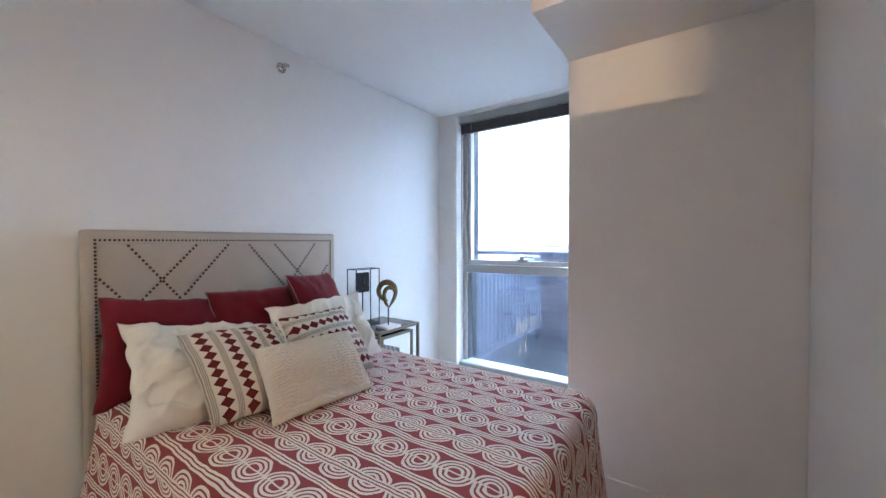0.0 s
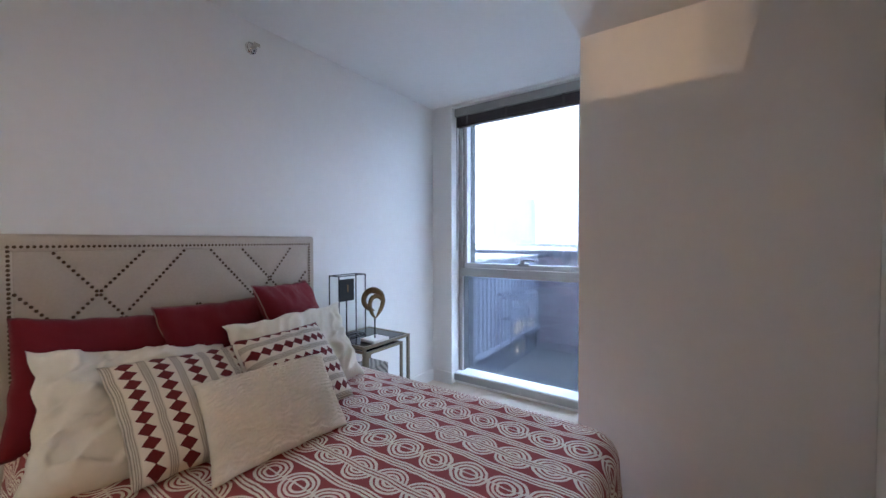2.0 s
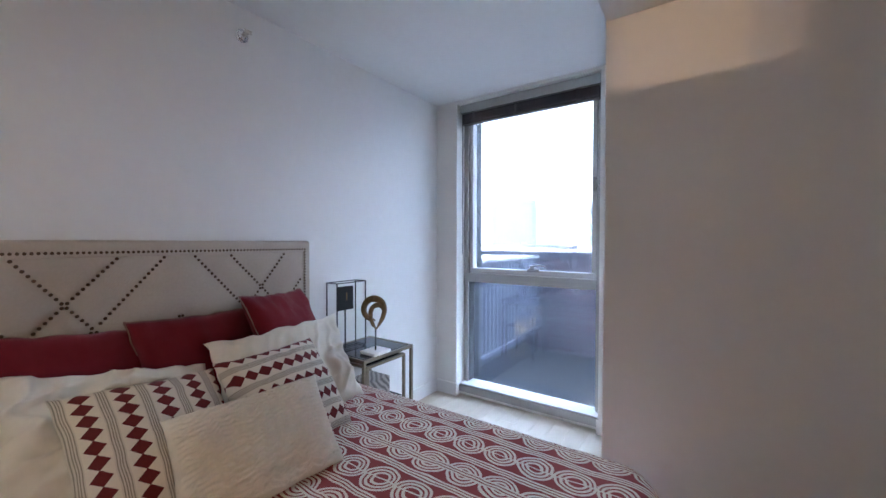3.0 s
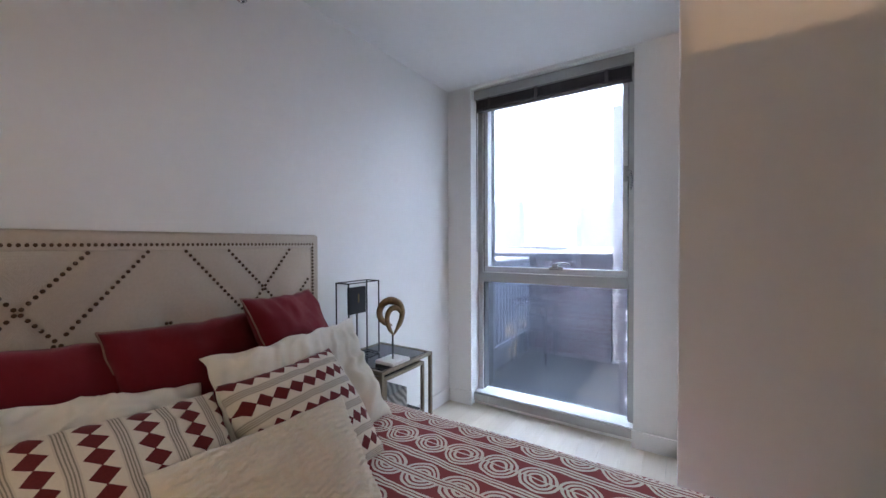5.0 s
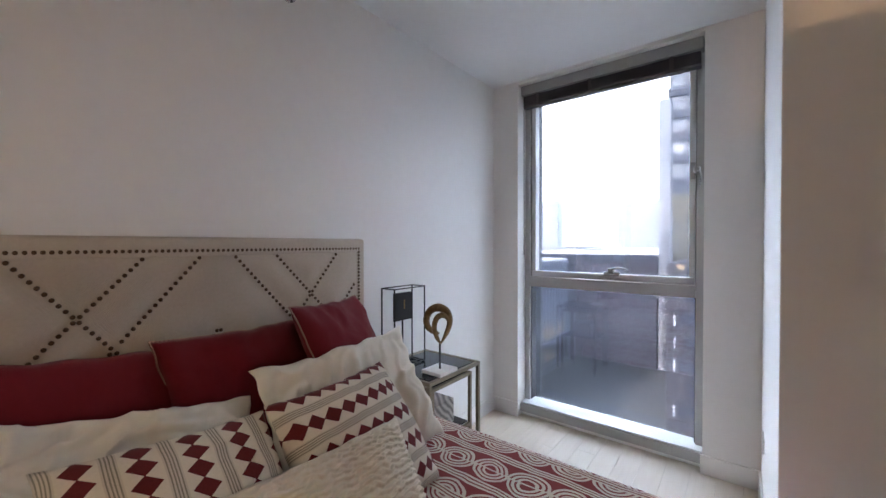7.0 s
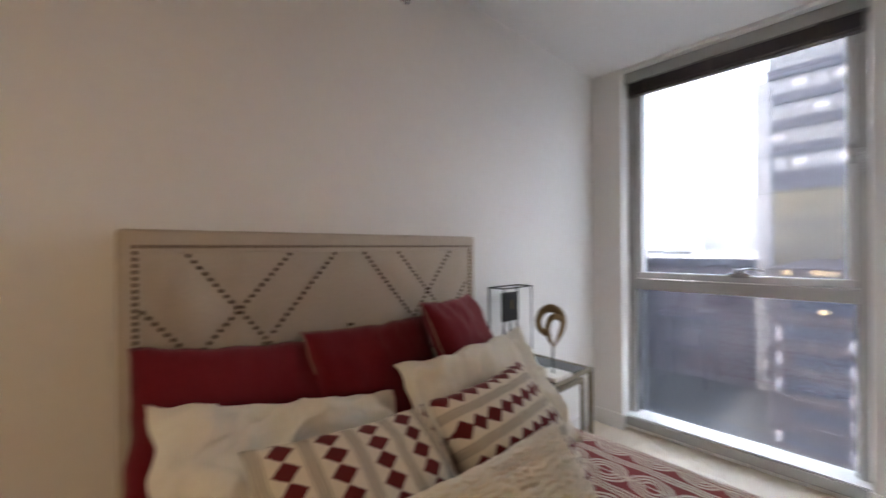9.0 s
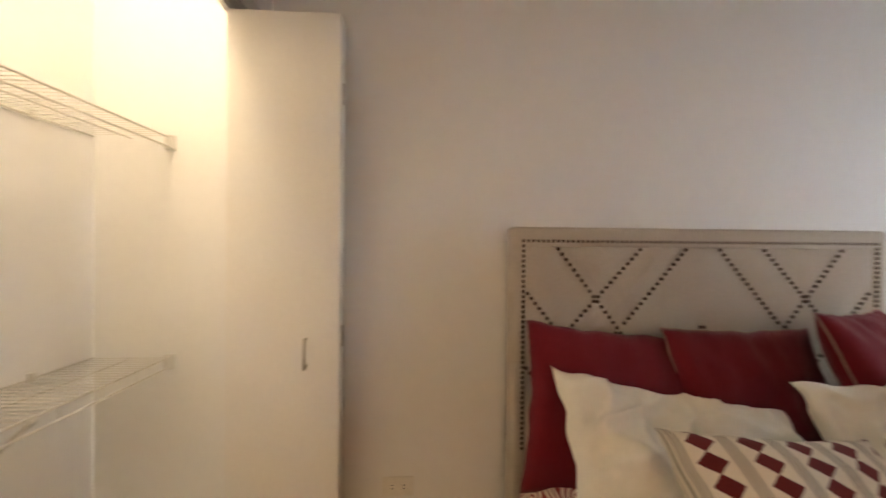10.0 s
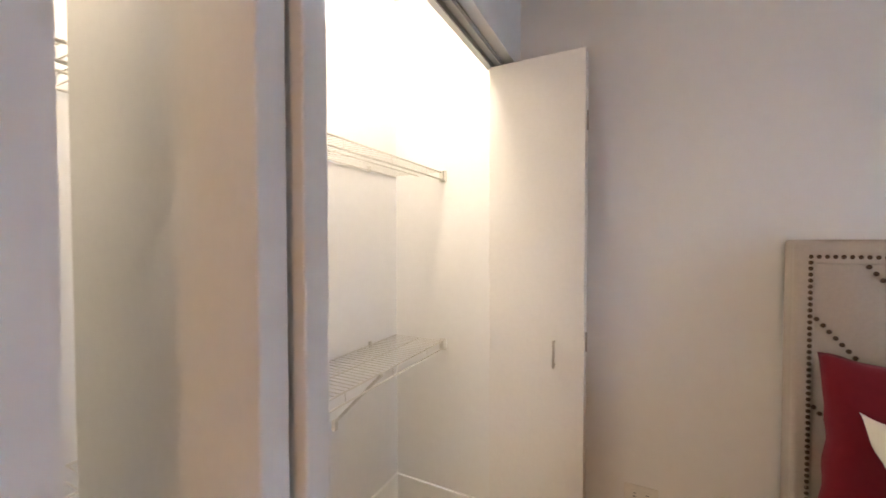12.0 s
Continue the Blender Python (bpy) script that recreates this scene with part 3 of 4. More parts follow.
for p, q in segs:
    nails((p[0] + (q[0] - p[0]) * 0.03, p[1] + (q[1] - p[1]) * 0.03), q, 0.0225)


# bedspread: a rounded top and a hanging skirt, unrolled for its pattern
def bedspread():
    me = bpy.data.meshes.new("bedspread")
    rc, re, drop = 0.14, 0.065, 0.60
    hx, hy = (BX1 - BX0) / 2, (BY1 - BY0) / 2
    cx, cy = (BX0 + BX1) / 2, (BY0 + BY1) / 2
    per = []
    for k, (sx, sy) in enumerate(((1, -1), (1, 1), (-1, 1), (-1, -1))):
        ox, oy = cx + sx * (hx - rc), cy + sy * (hy - rc)
        a0 = (-90, 0, 90, 180)[k]
        for i in range(9):
            a = radians(a0 + 90 * i / 8)
            per.append((ox + rc * math.cos(a), oy + rc * math.sin(a), math.cos(a), math.sin(a)))
        nx, ny = ((1, -1), (1, 1), (-1, 1), (-1, -1))[(k + 1) % 4]
        a = radians(a0 + 90)
        p0 = per[-1]
        p1 = (cx + nx * (hx - rc) + rc * math.cos(a), cy + ny * (hy - rc) + rc * math.sin(a))
        n = max(2, round(math.dist(p0[:2], p1) / 0.035))
        for i in range(1, n):
            per.append((p0[0] + (p1[0] - p0[0]) * i / n, p0[1] + (p1[1] - p0[1]) * i / n, math.cos(a), math.sin(a)))
    n = len(per)
    verts, uvs, faces = [], [], []
    rings = []
    for f in [1 - (1 - i / 22) ** 1.0 for i in range(23)][::-1]:       # the top, from the middle out
        ring = []
        for x, y, ca, sa in per:
            px, py = cx + (x - ca * re - cx) * (1 - f), cy + (y - sa * re - cy) * (1 - f)
            w = noise.noise((px * 3.1, py * 3.1, 2.0)) * 0.006 + noise.noise((px * 9, py * 9, 5.0)) * 0.0022
            verts.append((px, py, BT + w)); uvs.append((px, py)); ring.append(len(verts) - 1)
        rings.append(ring)
    for i in range(1, 27):
        ring = []
        arc = re * math.pi / 2
        for k, (x, y, ca, sa) in enumerate(per):
            if i <= 6:
                a = radians(90 * i / 6); out, z, s = -re + re * math.sin(a), BT - re * (1 - math.cos(a)), arc * i / 6
            else:
                d = (i - 6) / 20 * drop
                corner = abs(ca * sa) * 2
                fold = noise.noise((x * 5.5, y * 5.5, 1.3)) * 0.045 + corner * 0.05 * math.sin(9 * math.atan2(sa, ca))
                out, z, s = (0.07 + fold) * (d / drop) ** 1.2 + 0.004 * noise.noise((x * 12, y * 12, d * 8)), BT - re - d, arc + d
            w = noise.noise((x * 4, y * 4, 9)) * 0.004
            verts.append((x + ca * (out + w), y + sa * (out + w), z))
            uvs.append((x - ca * re + ca * s, y - sa * re + sa * s)); ring.append(len(verts) - 1)
        rings.append(ring)
    for a, b in zip(rings, rings[1:]):
        for k in range(n):
            faces.append((a[k], b[k], b[(k + 1) % n], a[(k + 1) % n]))
    me.from_pydata(verts, [], faces)
    lay = me.uv_layers.new(name="UVMap")
    for lp in me.loops:
        lay.data[lp.index].uv = uvs[lp.vertex_index]
    for p in me.polygons:
        p.use_smooth = True
    me.materials.append(SPREAD)
    return tagged(new("bedspread", me), "burgundy bedspread with cream concentric-ring pattern over the bed", "bedspread")


spread = bedspread()


# ---- pillows ----
def pillow(name, tl, tr, bl, thick, mat, label, category, seed, nx=44, ny=36, pinch=0.075, wrinkle=1.0, crease=0.3, ruche=0.0, piping=None):
    """A stuffed cushion through three measured corners: two sheets sewn at the rim, pulled in along the sides."""
    tl, tr, bl = Vector(tl), Vector(tr), Vector(bl)
    w, h = (tr - tl).length, (tl - bl).length
    u = (tr - tl).normalized(); v = (tl - bl).normalized(); nrm = u.cross(v).normalized()
    c = (tr + bl) / 2
    me = bpy.data.meshes.new(name)
    verts, uvs, faces, idx = [], [], [], {}
    for side in (1, -1):
        for j in range(ny + 1):
            for i in range(nx + 1):
                s, t = 2 * i / nx - 1, 2 * j / ny - 1
                rim = i in (0, nx) or j in (0, ny)
                if rim and side < 0:
                    idx[side, i, j] = idx[1, i, j]
                    continue
                x = s * w / 2 * (1 + 0.02 - pinch * (1 - t * t) * abs(s) ** 2)
                y = t * h / 2 * (1 + 0.02 - pinch * 0.8 * (1 - s * s) * abs(t) ** 2)
                body = max(0.0, min(1, (1 - s * s)) * min(1, (1 - t * t)))
                puff = body ** 0.42 * thick / 2 * (1 - 0.10 * t)
                n1 = noise.noise((x * 6 + seed, y * 6, side * 3.0)) * 0.016
                n2 = noise.noise((x * 16 + seed, y * 11, side * 5.0 + seed)) * 0.007
                rad = math.sin(7 * math.atan2(t, s + 0.01) + seed) * 0.006 * (abs(s * t)) ** 0.7
                z = puff + wrinkle * (n1 + n2 + rad) * min(1, body * 5 + 0.25)
                warp = noise.noise((x * 4, y * 4, seed)) * 0.12
                r1 = max(0, 1 - 5 * abs(noise.noise((x * 4.5 + warp * 8 + seed, y * 9 + warp * 5, side + seed * 2.0))))
                r2 = max(0, 1 - 4 * abs(noise.noise((x * 11 - y * 5 + seed, y * 5 + x * 6, side * 2.0 + seed))))
                z += crease * (0.011 * r1 + 0.007 * r2) * min(1, body * 4)
                if ruche:
                    wob = noise.noise((x * 40 + seed, y * 14, 0.5)) * 1.9 + noise.noise((x * 85, y * 40, 1.5)) * 1.2
                    z += ruche * (math.sin(y * 430 + wob * 2.0) * 1.0 + noise.noise((x * 45, y * 100, seed)) * 0.7) * min(1, body * 9)
                x += 0.006 * wrinkle * noise.noise((t * 4, seed, s))
                y += 0.008 * wrinkle * noise.noise((s * 4, seed + 4, t))
                verts.append(tuple(c + u * x + v * y + nrm * (side * z)))
                uvs.append(((s + 1) / 2, (t + 1) / 2)); idx[side, i, j] = len(verts) - 1
    for side in (1, -1):
        for j in range(ny):
            for i in range(nx):
                q = [idx[side, i, j], idx[side, i + 1, j], idx[side, i + 1, j + 1], idx[side, i, j + 1]]
                q = q if side > 0 else q[::-1]
                faces.append(tuple(q))
    me.from_pydata(verts, [], faces)
    lay = me.uv_layers.new(name="UVMap")
    for lp in me.loops:
        lay.data[lp.index].uv = uvs[lp.vertex_index]
    for p in me.polygons:
        p.use_smooth = True
    me.materials.append(mat)
    ob = tagged(new(name, me), label, category, "pillows on the bed")
    if piping:
        bm = bmesh.new()
        ring = [(i, 0) for i in range(nx)] + [(nx, j) for j in range(ny)] + [(nx - i, ny) for i in range(nx)] + [(0, ny - j) for j in range(ny)]
        pts = [Vector(verts[idx[1, i, j]]) for i, j in ring]
        for p, q in zip(pts, pts[1:] + pts[:1]):
            rod(bm, p, q, 0.0032, 6)
        part("piping", bm, piping, ob, "pale piping along the seam", True)
    return ob


pillow("pillow", (-1.065, 1.052, 1.118), (-1.085, 1.600, 1.058), (-0.945, 1.002, 0.668), 0.15, RED, "burgundy pillow propped against the headboard", "pillow", 1)
pillow("pillow", (-1.035, 1.462, 1.100), (-1.085, 1.985, 1.085), (-0.925, 1.500, 0.690), 0.15, RED, "burgundy pillow propped at the headboard's middle", "pillow", 2, piping=PIPE)
pillow("pillow", (-0.925, 1.842, 1.164), (-1.115, 2.280, 1.140), (-0.775, 1.930, 0.765), 0.15, RED, "small tilted burgundy pillow with pale piping", "pillow", 3, piping=PIPE)
pillow("pillow", (-0.905, 1.072, 1.024), (-0.830, 1.650, 0.930), (-0.490, 0.978, 0.705), 0.15, WHITE, "rumpled white cotton pillow", "pillow", 4, 72, 60, 0.12, 1.9, 1.9)
pillow("pillow", (-0.795, 1.640, 1.016), (-0.850, 2.320, 1.030), (-0.455, 1.515, 0.692), 0.125, WHITE, "rumpled white cotton pillow with pointed corners", "pillow", 5, 72, 60, 0.16, 2.0, 1.9)
pillow("cushion", (-0.630, 1.185, 0.990), (-0.585, 1.572, 0.982), (-0.350, 1.188, 0.704), 0.16, DIA_A, "cream cushion with upright chains of red diamonds", "cushion", 6, wrinkle=0.5)
pillow("cushion", (-0.545, 1.560, 1.005), (-0.600, 1.970, 1.000), (-0.310, 1.580, 0.706), 0.16, DIA_B, "cream cushion with level rows of red diamonds", "cushion", 7, wrinkle=0.5)
pillow("cushion", (-0.398, 1.362, 0.932), (-0.402, 1.845, 0.917), (-0.190, 1.322, 0.702), 0.16, CREAM, "ruched cream lumbar cushion", "cushion", 8, nx=150, ny=140, ruche=0.0042, wrinkle=0.6)

# ---- nesting tables and what stands on them ----


def side_table(name, x0, x1, y0, y1, z, w, shelf, label):
    """A black glass top in a square bronze frame."""
    t = thing(name, ((x0 + x1) / 2, (y0 + y1) / 2, 0), label, "side table", "nesting side tables")
    part("tabletop", boxed(x0 + w, x1 - w, y0 + w, y1 - w, z - 0.010, z - 0.002, bevel=0.001), BLACK_GLASS, t, "black glass top")
    for a, b in (((x0, y0), (x1, y0)), ((x0, y1), (x1, y1)), ((x0, y0), (x0, y1)), ((x1, y0), (x1, y1))):
        ax = a[0] == b[0]
        bm = boxed(min(a[0], b[0]) - w / 2 * ax, max(a[0], b[0]) + w / 2 * ax, min(a[1], b[1]) + (w / 2 if ax else -w / 2), max(a[1], b[1]) - (w / 2 if ax else -w / 2), z - w, z, bevel=0.0015)
        if not ax:
            for q in bm.verts:
                q.co.x = max(x0 - w / 2, min(x1 + w / 2, q.co.x + (w / 2 if q.co.x > (x0 + x1) / 2 else -w / 2)))
        part("rail", bm, BRONZE, t)
    for x in (x0, x1):
        for y in (y0, y1):
            part("leg", boxed(x - w / 2, x + w / 2, y - w / 2, y + w / 2, 0, z - w - 0.0005, bevel=0.0015), BRONZE, t)
    if shelf:
        part("shelf", boxed(x0 + w / 2 + 0.001, x1 - w / 2 - 0.001, y0 + w / 2 + 0.001, y1 - w / 2 - 0.001, shelf - 0.008, shelf, bevel=0.001), BLACK_GLASS, t, "black glass shelf")
        for x in (x0, x1):
            part("shelf_rail", boxed(x - w / 2, x + w / 2, y0 + w / 2 + 0.001, y1 - w / 2 - 0.001, shelf - 0.026, shelf - 0.009), BRONZE, t)
    return t


side_table("side_table", -1.275, -0.872, 2.545, 2.985, 0.705, 0.020, 0, "larger nesting side table in bronze with black glass")
side_table("side_table", -1.245, -0.892, 2.590, 2.930, 0.655, 0.018, 0.372, "smaller nesting side table tucked beneath the larger")
tagged(part("stone_block", boxed(-1.135, -0.955, 2.66, 2.86, 0.3725, 0.510, bevel=0.004), STONE, None), "grey diagonally striped stone block on the lower shelf", "decor block")

lan = thing("wire_sculpture", (-1.17, 2.70, 0.706), "black wire box frame holding a small dark plaque", "sculpture")
LX0, LX1, LY0, LY1, LZ0, LZ1 = -1.225, -1.125, 2.555, 2.800, 0.7065, 1.150
W = 0.006
for x in (LX0, LX1):
    for y in (LY0, LY1):
        part("upright", bar(bmesh.new(), (x, y, LZ0 + W / 2), (x, y, LZ1 - W / 2), W), BLACK_IRON, lan)
for z in (LZ0 + W / 2, LZ1 - W / 2):
    for x in (LX0, LX1):
        part("crossbar", bar(bmesh.new(), (x, LY0 + W / 2, z), (x, LY1 - W / 2, z), W * 0.98), BLACK_IRON, lan)
    for y in (LY0, LY1):
        part("crossbar", bar(bmesh.new(), (LX0 - W / 2, y, z), (LX1 + W / 2, y, z), W * 0.99), BLACK_IRON, lan)
plq = part("plaque", boxed(-1.168, -1.150, 2.585, 2.715, 0.965, 1.120, bevel=0.002), BLACK_IRON, lan, "square dark plaque")
part("slot_mark", boxed(-1.1495, -1.146, 2.650, 2.658, 1.03, 1.08, bevel=0.001), GOLD, plq, "small gold sliver")
part("post", rod(bmesh.new(), (-1.159, 2.65, LZ0 + 0.002), (-1.159, 2.65, 0.964), 0.005), BLACK_IRON, lan)
part("foot", bar(bmesh.new(), (-1.159, LY0, LZ0 + W / 2), (-1.159, LY1, LZ0 + W / 2), W * 0.97), BLACK_IRON, lan)

scu = thing("loop_sculpture", (-0.925, 2.70, 0.706), "antique gold looped ribbon sculpture on a marble base", "sculpture")
part("base", boxed(-0.995, -0.865, 2.625, 2.775, 0.706, 0.726, bevel=0.004), MARBLE, scu, "square white marble base")
part("stem", rod(bmesh.new(), (-0.925, 2.695, 0.726), (-0.925, 2.695, 0.86), 0.0055, 12), BLACK_IRON, scu)


def ribbon(pts, r0, r1, flat):
    """A closed or open strap swept along points."""
    bm = bmesh.new()
    n, prev = len(pts), None
    for i, p in enumerate(pts):
        tan = (Vector(pts[min(i + 1, n - 1)]) - Vector(pts[max(i - 1, 0)])).normalized()
        a = Vector((1, 0, 0)).cross(tan).normalized(); b = tan.cross(a)
        k = i / (n - 1)
        rr = (r0 + (r1 - r0) * math.sin(math.pi * k)) * (0.35 + 0.65 * min(1, 8 * k, 8 * (1 - k)))
        ring = [bm.verts.new(Vector(p) + a * rr * math.cos(2 * math.pi * j / 10) + b * rr * flat * math.sin(2 * math.pi * j / 10)) for j in range(10)]
        if prev:
            for j in range(10):
                bm.faces.new((prev[j], prev[(j + 1) % 10], ring[(j + 1) % 10], ring[j]))
        else:
            bm.faces.new(ring)
        prev = ring
    bm.faces.new(prev)
    return bm


def strand(knots):
    """A smooth run through knots given as across, up and depth in millimetres."""
    pts = []
    sd, sn = Vector((0.45, 0.893, 0)), Vector((0.893, -0.45, 0))
    k = [knots[0]] + list(knots) + [knots[-1]]
    for i in range(1, len(k) - 2):
        for n in range(6):
            t = n / 6
            c = [0.5 * (2 * b + (c2 - a) * t + (2 * a - 5 * b + 4 * c2 - d) * t * t + (3 * b - a - 3 * c2 + d) * t ** 3) for a, b, c2, d in zip(k[i - 1], k[i], k[i + 1], k[i + 2])]
            pts.append(Vector((-0.925, 2.695, 0.856)) + sd * (c[0] * 0.00088 + 0.004) + sn * (c[2] * 0.001) + Vector((0, 0, c[1] * 0.001)))
    return pts


outer = strand([(0, 2, 0), (28, 38, 0), (54, 82, 0), (62, 126, 2), (46, 168, 4), (12, 192, 4), (-32, 198, 0), (-68, 180, -6), (-86, 144, -12), (-80, 106, -16), (-54, 78, -18), (-20, 62, -18), (2, 54, -16)])
inner = strand([(0, 3, 4), (-26, 36, 8), (-44, 78, 12), (-46, 116, 14), (-28, 148, 14), (4, 158, 12), (34, 148, 9), (54, 122, 5), (58, 96, 2)])
part("outer_loop", ribbon(outer, 0.012, 0.022, 0.75), GOLD, scu, "", True)
part("inner_loop", ribbon(inner, 0.010, 0.017, 0.75), GOLD, scu, "", True)

# ---- fittings ----
spr = thing("sprinkler_head", (XW, 2.055, 2.535), "chrome sidewall fire sprinkler on the wall", "sprinkler")
bm = rod(bmesh.new(), (XW, 2.055, 2.535), (XW + 0.008, 2.055, 2.535), 0.034, 28)
rod(bm, (XW + 0.008, 2.055, 2.535), (XW + 0.020, 2.055, 2.535), 0.026, 24)
part("escutcheon", bm, CHROME, spr, "", True)
bm = rod(bmesh.new(), (XW + 0.020, 2.055, 2.535), (XW + 0.045, 2.055, 2.535), 0.011, 12)
bar(bm, (XW + 0.045, 2.045, 2.535), (XW + 0.068, 2.047, 2.535), 0.005)
bar(bm, (XW + 0.045, 2.065, 2.535), (XW + 0.068, 2.063, 2.535), 0.005)
box(bm, XW + 0.066, XW + 0.070, 2.035, 2.075, 2.528, 2.548, bevel=0.001)
part("nozzle", bm, STEEL, spr)


def outlet(place, turn, label):
    """A duplex socket on its side."""
    o = thing("wall_outlet", (0, 0, 0), label, "outlet")
    pl = part("cover_plate", boxed(0, 0.005, -0.057, 0.057, -0.035, 0.035, bevel=0.002), PLATE, o)
    for y in (-0.021, 0.021):
        f = part("socket", boxed(0.005, 0.0075, y - 0.014, y + 0.014, -0.017, 0.017, bevel=0.001), PLATE, o)
        for dz in (-0.006, 0.006):
            part("slot", boxed(0.0072, 0.0079, y - 0.005, y + 0.005, dz - 0.0012, dz + 0.0012), SLOT, f)
    o.matrix_world = Matrix.Translation(place) @ turn
    return o


outlet((XW, 0.640, 0.470), Matrix(), "cream plastic duplex outlet set sideways in the wall")
outlet((XB, 3.593, 0.395), pose(0, 0, 0, 0, 0, 180), "cream plastic duplex outlet beside the window")

# ---- outside ----
GZ = -12.5
tagged(new("ground", mesh_of("ground", boxed(-900, 900, 4.6, 1800, GZ - 1, GZ), GROUND)), "grey city ground far below", "ground", "", "structure")
tagged(new("road", mesh_of("road", boxed(-16.4, -8.2, 6, 47.9, GZ + 0.004, GZ + 0.05), ASPHALT)), "dark wet asphalt yard below", "road", "", "structure")
tagged(new("pavement", mesh_of("pavement", boxed(-7.55, -4.0, 29, 46.5, GZ + 0.004, GZ + 0.25, bevel=0.05), APRON)), "pale concrete apron below", "pavement", "", "structure")

blk = thing("office_building", (-12, 70, GZ), "low dark brick office building with a white roof", "building")
part("wall", boxed(-60, -6.95, 48, 130, GZ, 0.02), BRICK, blk, "purple-brown brick wall")
part("roof", boxed(-60.2, -6.9, 47.9, 130, 0.03, 0.16), SNOW, blk, "white roof")
part("parapet", boxed(-60.2, -6.85, 47.7, 48.1, -0.55, 0.10), DARKWALL, blk)
for i in range(3):
    part("ledge", boxed(-16.4, -6.95, 47.85, 48.0, GZ + 2.6 + 3.3 * i, GZ + 2.85 + 3.3 * i), DARKWALL, blk)
part("roof_unit", boxed(-34, -27, 80, 88, 0.17, 0.75, bevel=0.05), CONCRETE, blk)
part("roof_unit", boxed(-22, -19, 70, 74, 0.17, 0.6, bevel=0.05), CONCRETE, blk)

wing = thing("finned_building", (-25, 30, GZ), "building clad in upright pale metal fins", "building")
part("wall", boxed(-40, -16.7, 8, 47.6, GZ, -0.6), DARKWALL, wing, "dark glass wall")
part("roof", boxed(-40, -16.6, 8, 47.6, -0.59, -0.35), SNOW, wing, "white roof")
fin = mesh_of("fin", boxed(-0.35, 0.0, -0.14, 0.14, 0, 8.6, bevel=0.02), FINS)
for i in range(48):
    f = new("fin", fin); f.parent = wing; f.matrix_parent_inverse = wing.matrix_world.inverted()
    f.matrix_basis = Matrix.Translation((-16.34, 8.4 + 0.82 * i, GZ + 3.2))
litm = mesh_of("lit_window", boxed(0, 0.06, 0, 0.34, 0, 1.3), LIT)
for i, z in ((38, 3.5), (39, 3.5), (40, 3.5), (41, 3.5), (43, 3.5), (44, 3.5), (45, 3.5), (39, 0.9), (41, 0.9)):
    f = new("lit_window", litm); f.parent = wing; f.matrix_parent_inverse = wing.matrix_world.inverted()
    f.matrix_basis = Matrix.Translation((-16.42, 8.6 + 0.82 * i, GZ + z))
part("ledge", boxed(-16.69, -16.2, 8, 47.6, GZ + 2.7, GZ + 3.15), FINS, wing)

slab = thing("far_tower", (-5.5, 50, GZ), "narrow stair tower coloured pale to look fogged", "building")
# the fog's paleness is only in this wall's colour
part("wall", boxed(-6.84, -5.75, 48.3, 50, GZ, 17.0), CONCRETE, slab)
farw = mesh_of("window", boxed(0, 0.5, 0, 0.1, 0, 0.26), SPANDREL)
for i in range(24):
    f = new("window", farw); f.parent = slab; f.matrix_parent_inverse = slab.matrix_world.inverted()
    f.matrix_basis = Matrix.Translation((-6.32, 48.25, GZ + 1.4 + 0.55 * i))

tow = thing("office_tower", (0, 66, GZ), "office tower with glass storeys over buff stone", "building")
TX0, TX1, TY = -7.55, 12.0, 60.0
part("core", boxed(TX0 + 0.2, TX1, TY + 0.5, TY + 20, GZ, 46), SPANDREL, tow)
part("lower_wall", boxed(TX0, TX1, TY, TY + 19.5, GZ, -1.2), BROWN, tow, "brown stone base")
part("buff_wall", boxed(TX0 + 0.02, TX1, TY + 0.02, TY + 19.4, -1.18, 7.9), YELLOW, tow, "buff stone storeys")
part("spandrel", boxed(TX0, TX1, TY, TY + 0.9, 7.92, 9.03), SPANDREL, tow)
spm = mesh_of("spandrel", boxed(TX0, TX1, TY, TY + 0.9, 0, 1.1), SPANDREL)
pnm = mesh_of("pane", boxed(0.06, 1.74, TY + 0.30, TY + 0.36, 1.11, 2.99), FARPANE)
lpn = mesh_of("lit_pane", boxed(0.2, 1.4, TY + 0.27, TY + 0.295, 1.7, 2.4), TUBE)
mlm = mesh_of("mullion", boxed(-0.09, 0.05, TY + 0.05, TY + 0.35, 1.11, 2.99), SPANDREL)


def fixed(name, me, owner, place):
    f = new(name, me)
    f.parent, f.matrix_parent_inverse = owner, owner.matrix_world.inverted()
    f.matrix_basis = Matrix.Translation(place)
    return f


for fl in range(12):
    z = 9.04 + 3.0 * fl
    fixed("spandrel", spm, tow, (0, 0, z))
    for i in range(8):
        x = TX0 + 0.3 + 1.8 * i
        fixed("pane", pnm, tow, (x, 0, z))
        fixed("mullion", mlm, tow, (x, 0, z))
for i, fl in ((1, 0), (3, 0), (0, 1), (4, 1), (2, 2), (1, 3), (3, 3), (5, 2)):
    fixed("lit_pane", lpn, tow, (TX0 + 0.3 + 1.8 * i, 0, 9.04 + 3.0 * fl))
bpm = mesh_of("buff_pane", boxed(0.1, 1.5, TY - 0.02, TY + 0.02, 0, 1.5), DULLPANE)
for fl in range(2):
    for i in range(8):
        fixed("window", bpm, tow, (TX0 + 0.4 + 1.8 * i, 0, 0.2 + 2.9 * fl))

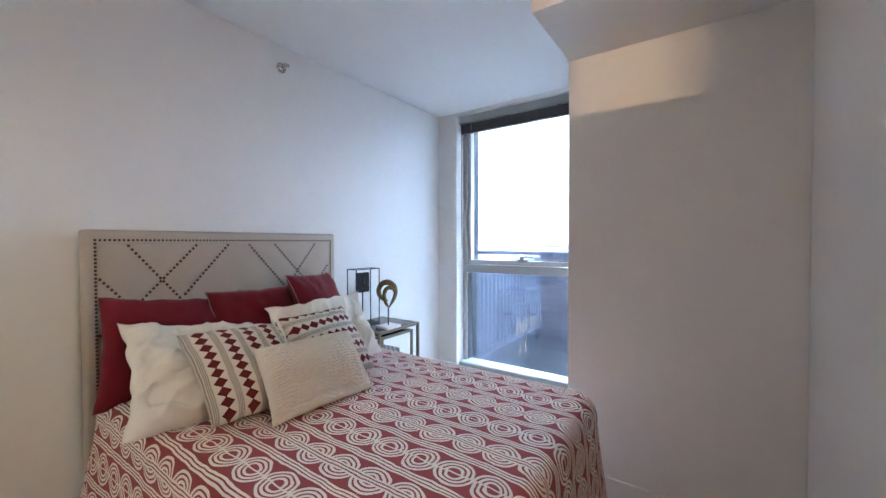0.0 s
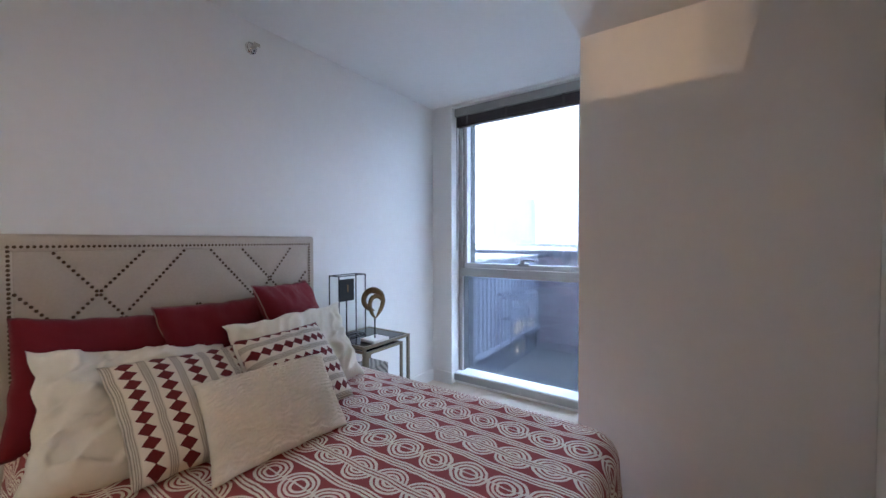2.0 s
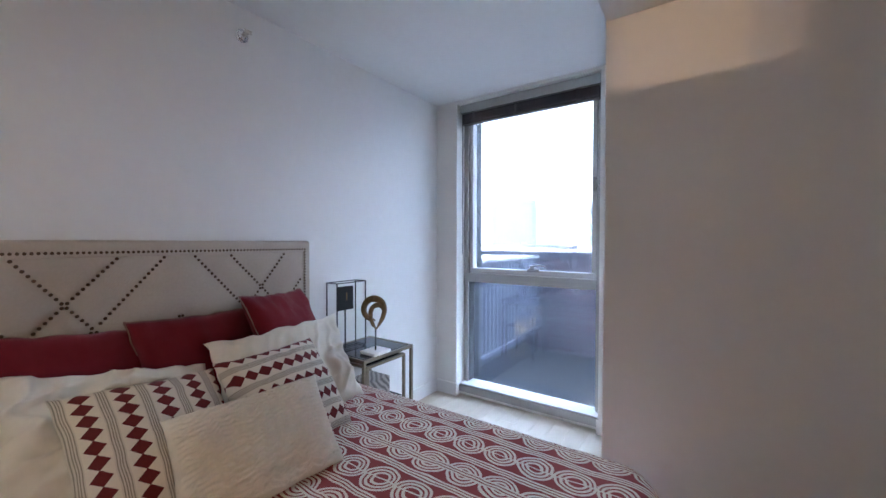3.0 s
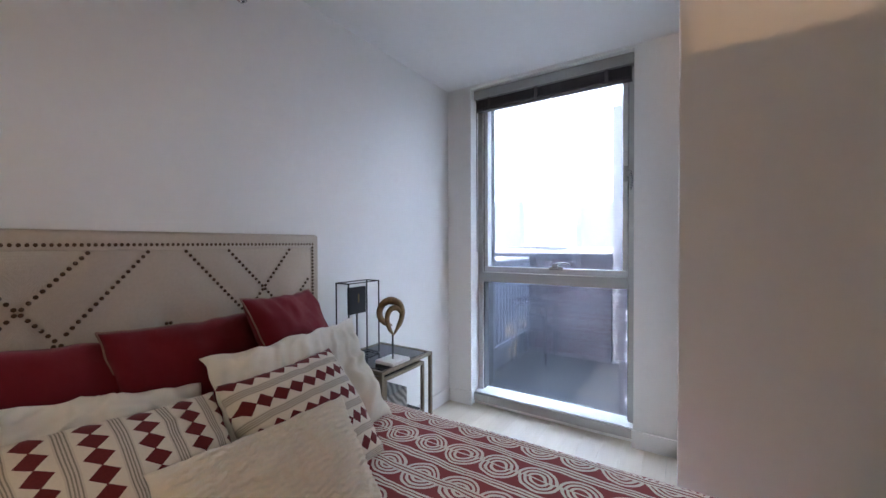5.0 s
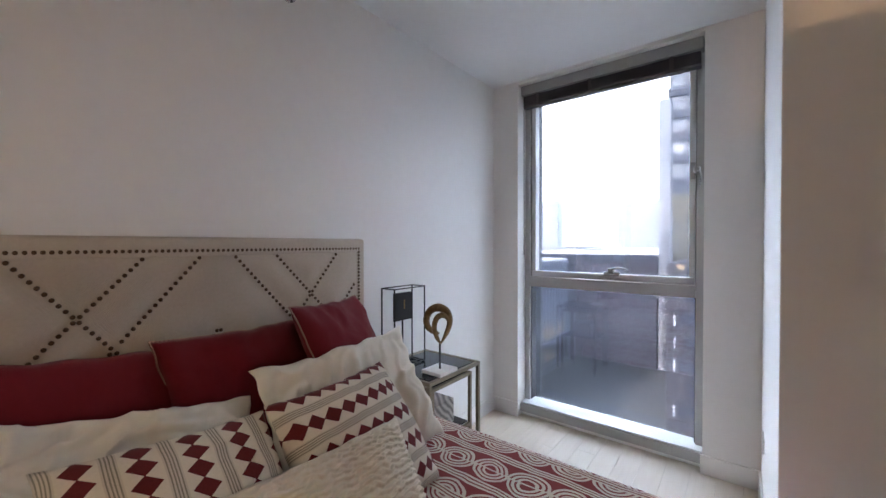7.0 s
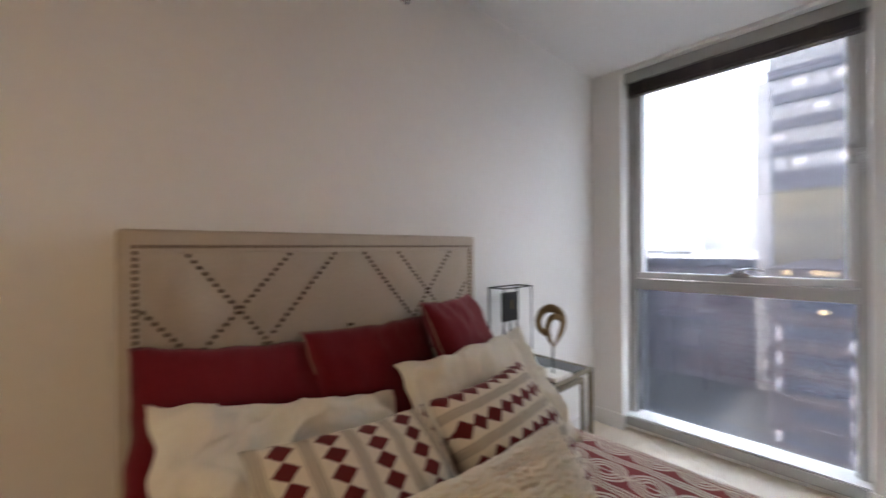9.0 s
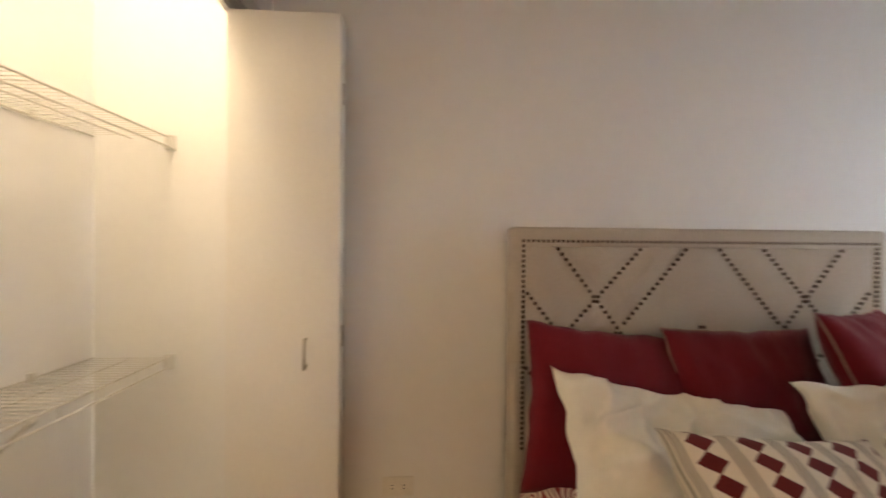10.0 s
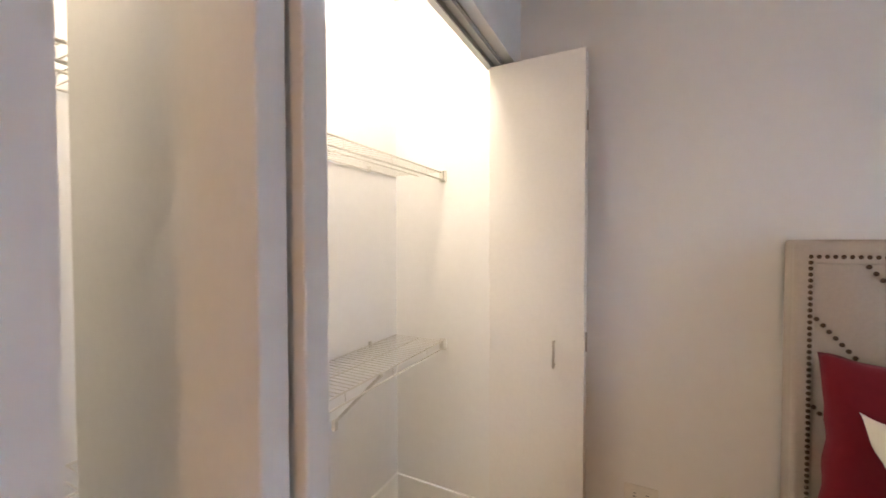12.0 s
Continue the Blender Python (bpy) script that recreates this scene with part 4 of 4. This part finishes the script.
# no fog out there: the pale blue-grey of these walls imitates it
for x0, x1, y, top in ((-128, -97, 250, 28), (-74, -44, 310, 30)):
    veiled = thing("distant_tower", ((x0 + x1) / 2, y, GZ), "distant tower coloured pale to look lost in fog", "building", "towers in the fog")
    part("wall", boxed(x0, x1, y, y + 8, GZ, top), FOG_TONE, veiled)
    part("roof_edge", boxed(x0 + 0.5, x1 - 0.5, y + 1, y + 7, top, top + 2.5), FOG_TONE, veiled)

park = thing("car_park", (2, 45, GZ), "brown stone car park with strip lights at each level", "building")
part("wall", boxed(-3.97, 12, 33, 59.5, GZ, -0.03), BROWN, park, "brown stone wall")
for fl in range(7):
    part("ledge", boxed(-4.0, 12, 32.86, 32.999, GZ + 0.9 + 1.66 * fl, GZ + 1.12 + 1.66 * fl), BROWN, park)
# thin dark sheets on the solid wall paint in the levels' shade
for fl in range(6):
    part("opening", boxed(-3.2 + 0.4 * (fl % 2), 11.8, 32.95, 32.998, GZ + 1.45 + 1.66 * fl, GZ + 2.25 + 1.66 * fl), DARKWALL, park, "dark sheet painting the shade of an open parking level")
tbm = mesh_of("light_strip", boxed(0, 0.15, 32.90, 32.945, 0, 0.78), TUBE)
for x, zs in ((-3.54, (-4.55, -6.12, -7.78, -11.1)), (-0.30, (-4.85, -6.4, -7.95, -9.6, -11.3)), (3.0, (-4.6, -7.9))):
    for z in zs:
        f = new("light_strip", tbm); f.parent = park; f.matrix_parent_inverse = park.matrix_world.inverted(); f.matrix_basis = Matrix.Translation((x, 0, z))
lpm = mesh_of("lit_opening", boxed(0, 0.42, 32.90, 32.945, 0, 0.26), LIT)
for x, z in ((-3.3, -0.42), (-1.9, -0.40), (-1.3, -0.42), (-1.6, -2.75)):
    f = new("lit_opening", lpm); f.parent = park; f.matrix_parent_inverse = park.matrix_world.inverted(); f.matrix_basis = Matrix.Translation((x, 0, z))

# ---- floor planks, last ----
rnd = random.Random(4)
kinds = {}
for i in range(25):
    x = -1.547 + 0.127 * i
    if x > 1.55:
        break
    y = -0.60 - rnd.random() * 0.9
    while y < 3.95:
        ln = rnd.choice((0.9, 1.2, 1.5))
        y0, y1 = max(y, -0.60), min(y + ln, 3.98)
        y += ln
        if y1 - y0 < 0.05:
            continue
        key = round(y1 - y0, 3)
        if key not in kinds:
            kinds[key] = mesh_of("plank", boxed(0.0004, 0.1266, 0.0004, key - 0.0004, -0.006, 0.0, bevel=0.0008, seg=1), OAK)
        p = new("plank", kinds[key])
        p.parent = floor
        p.matrix_basis = Matrix.Translation((x, y0, 0))
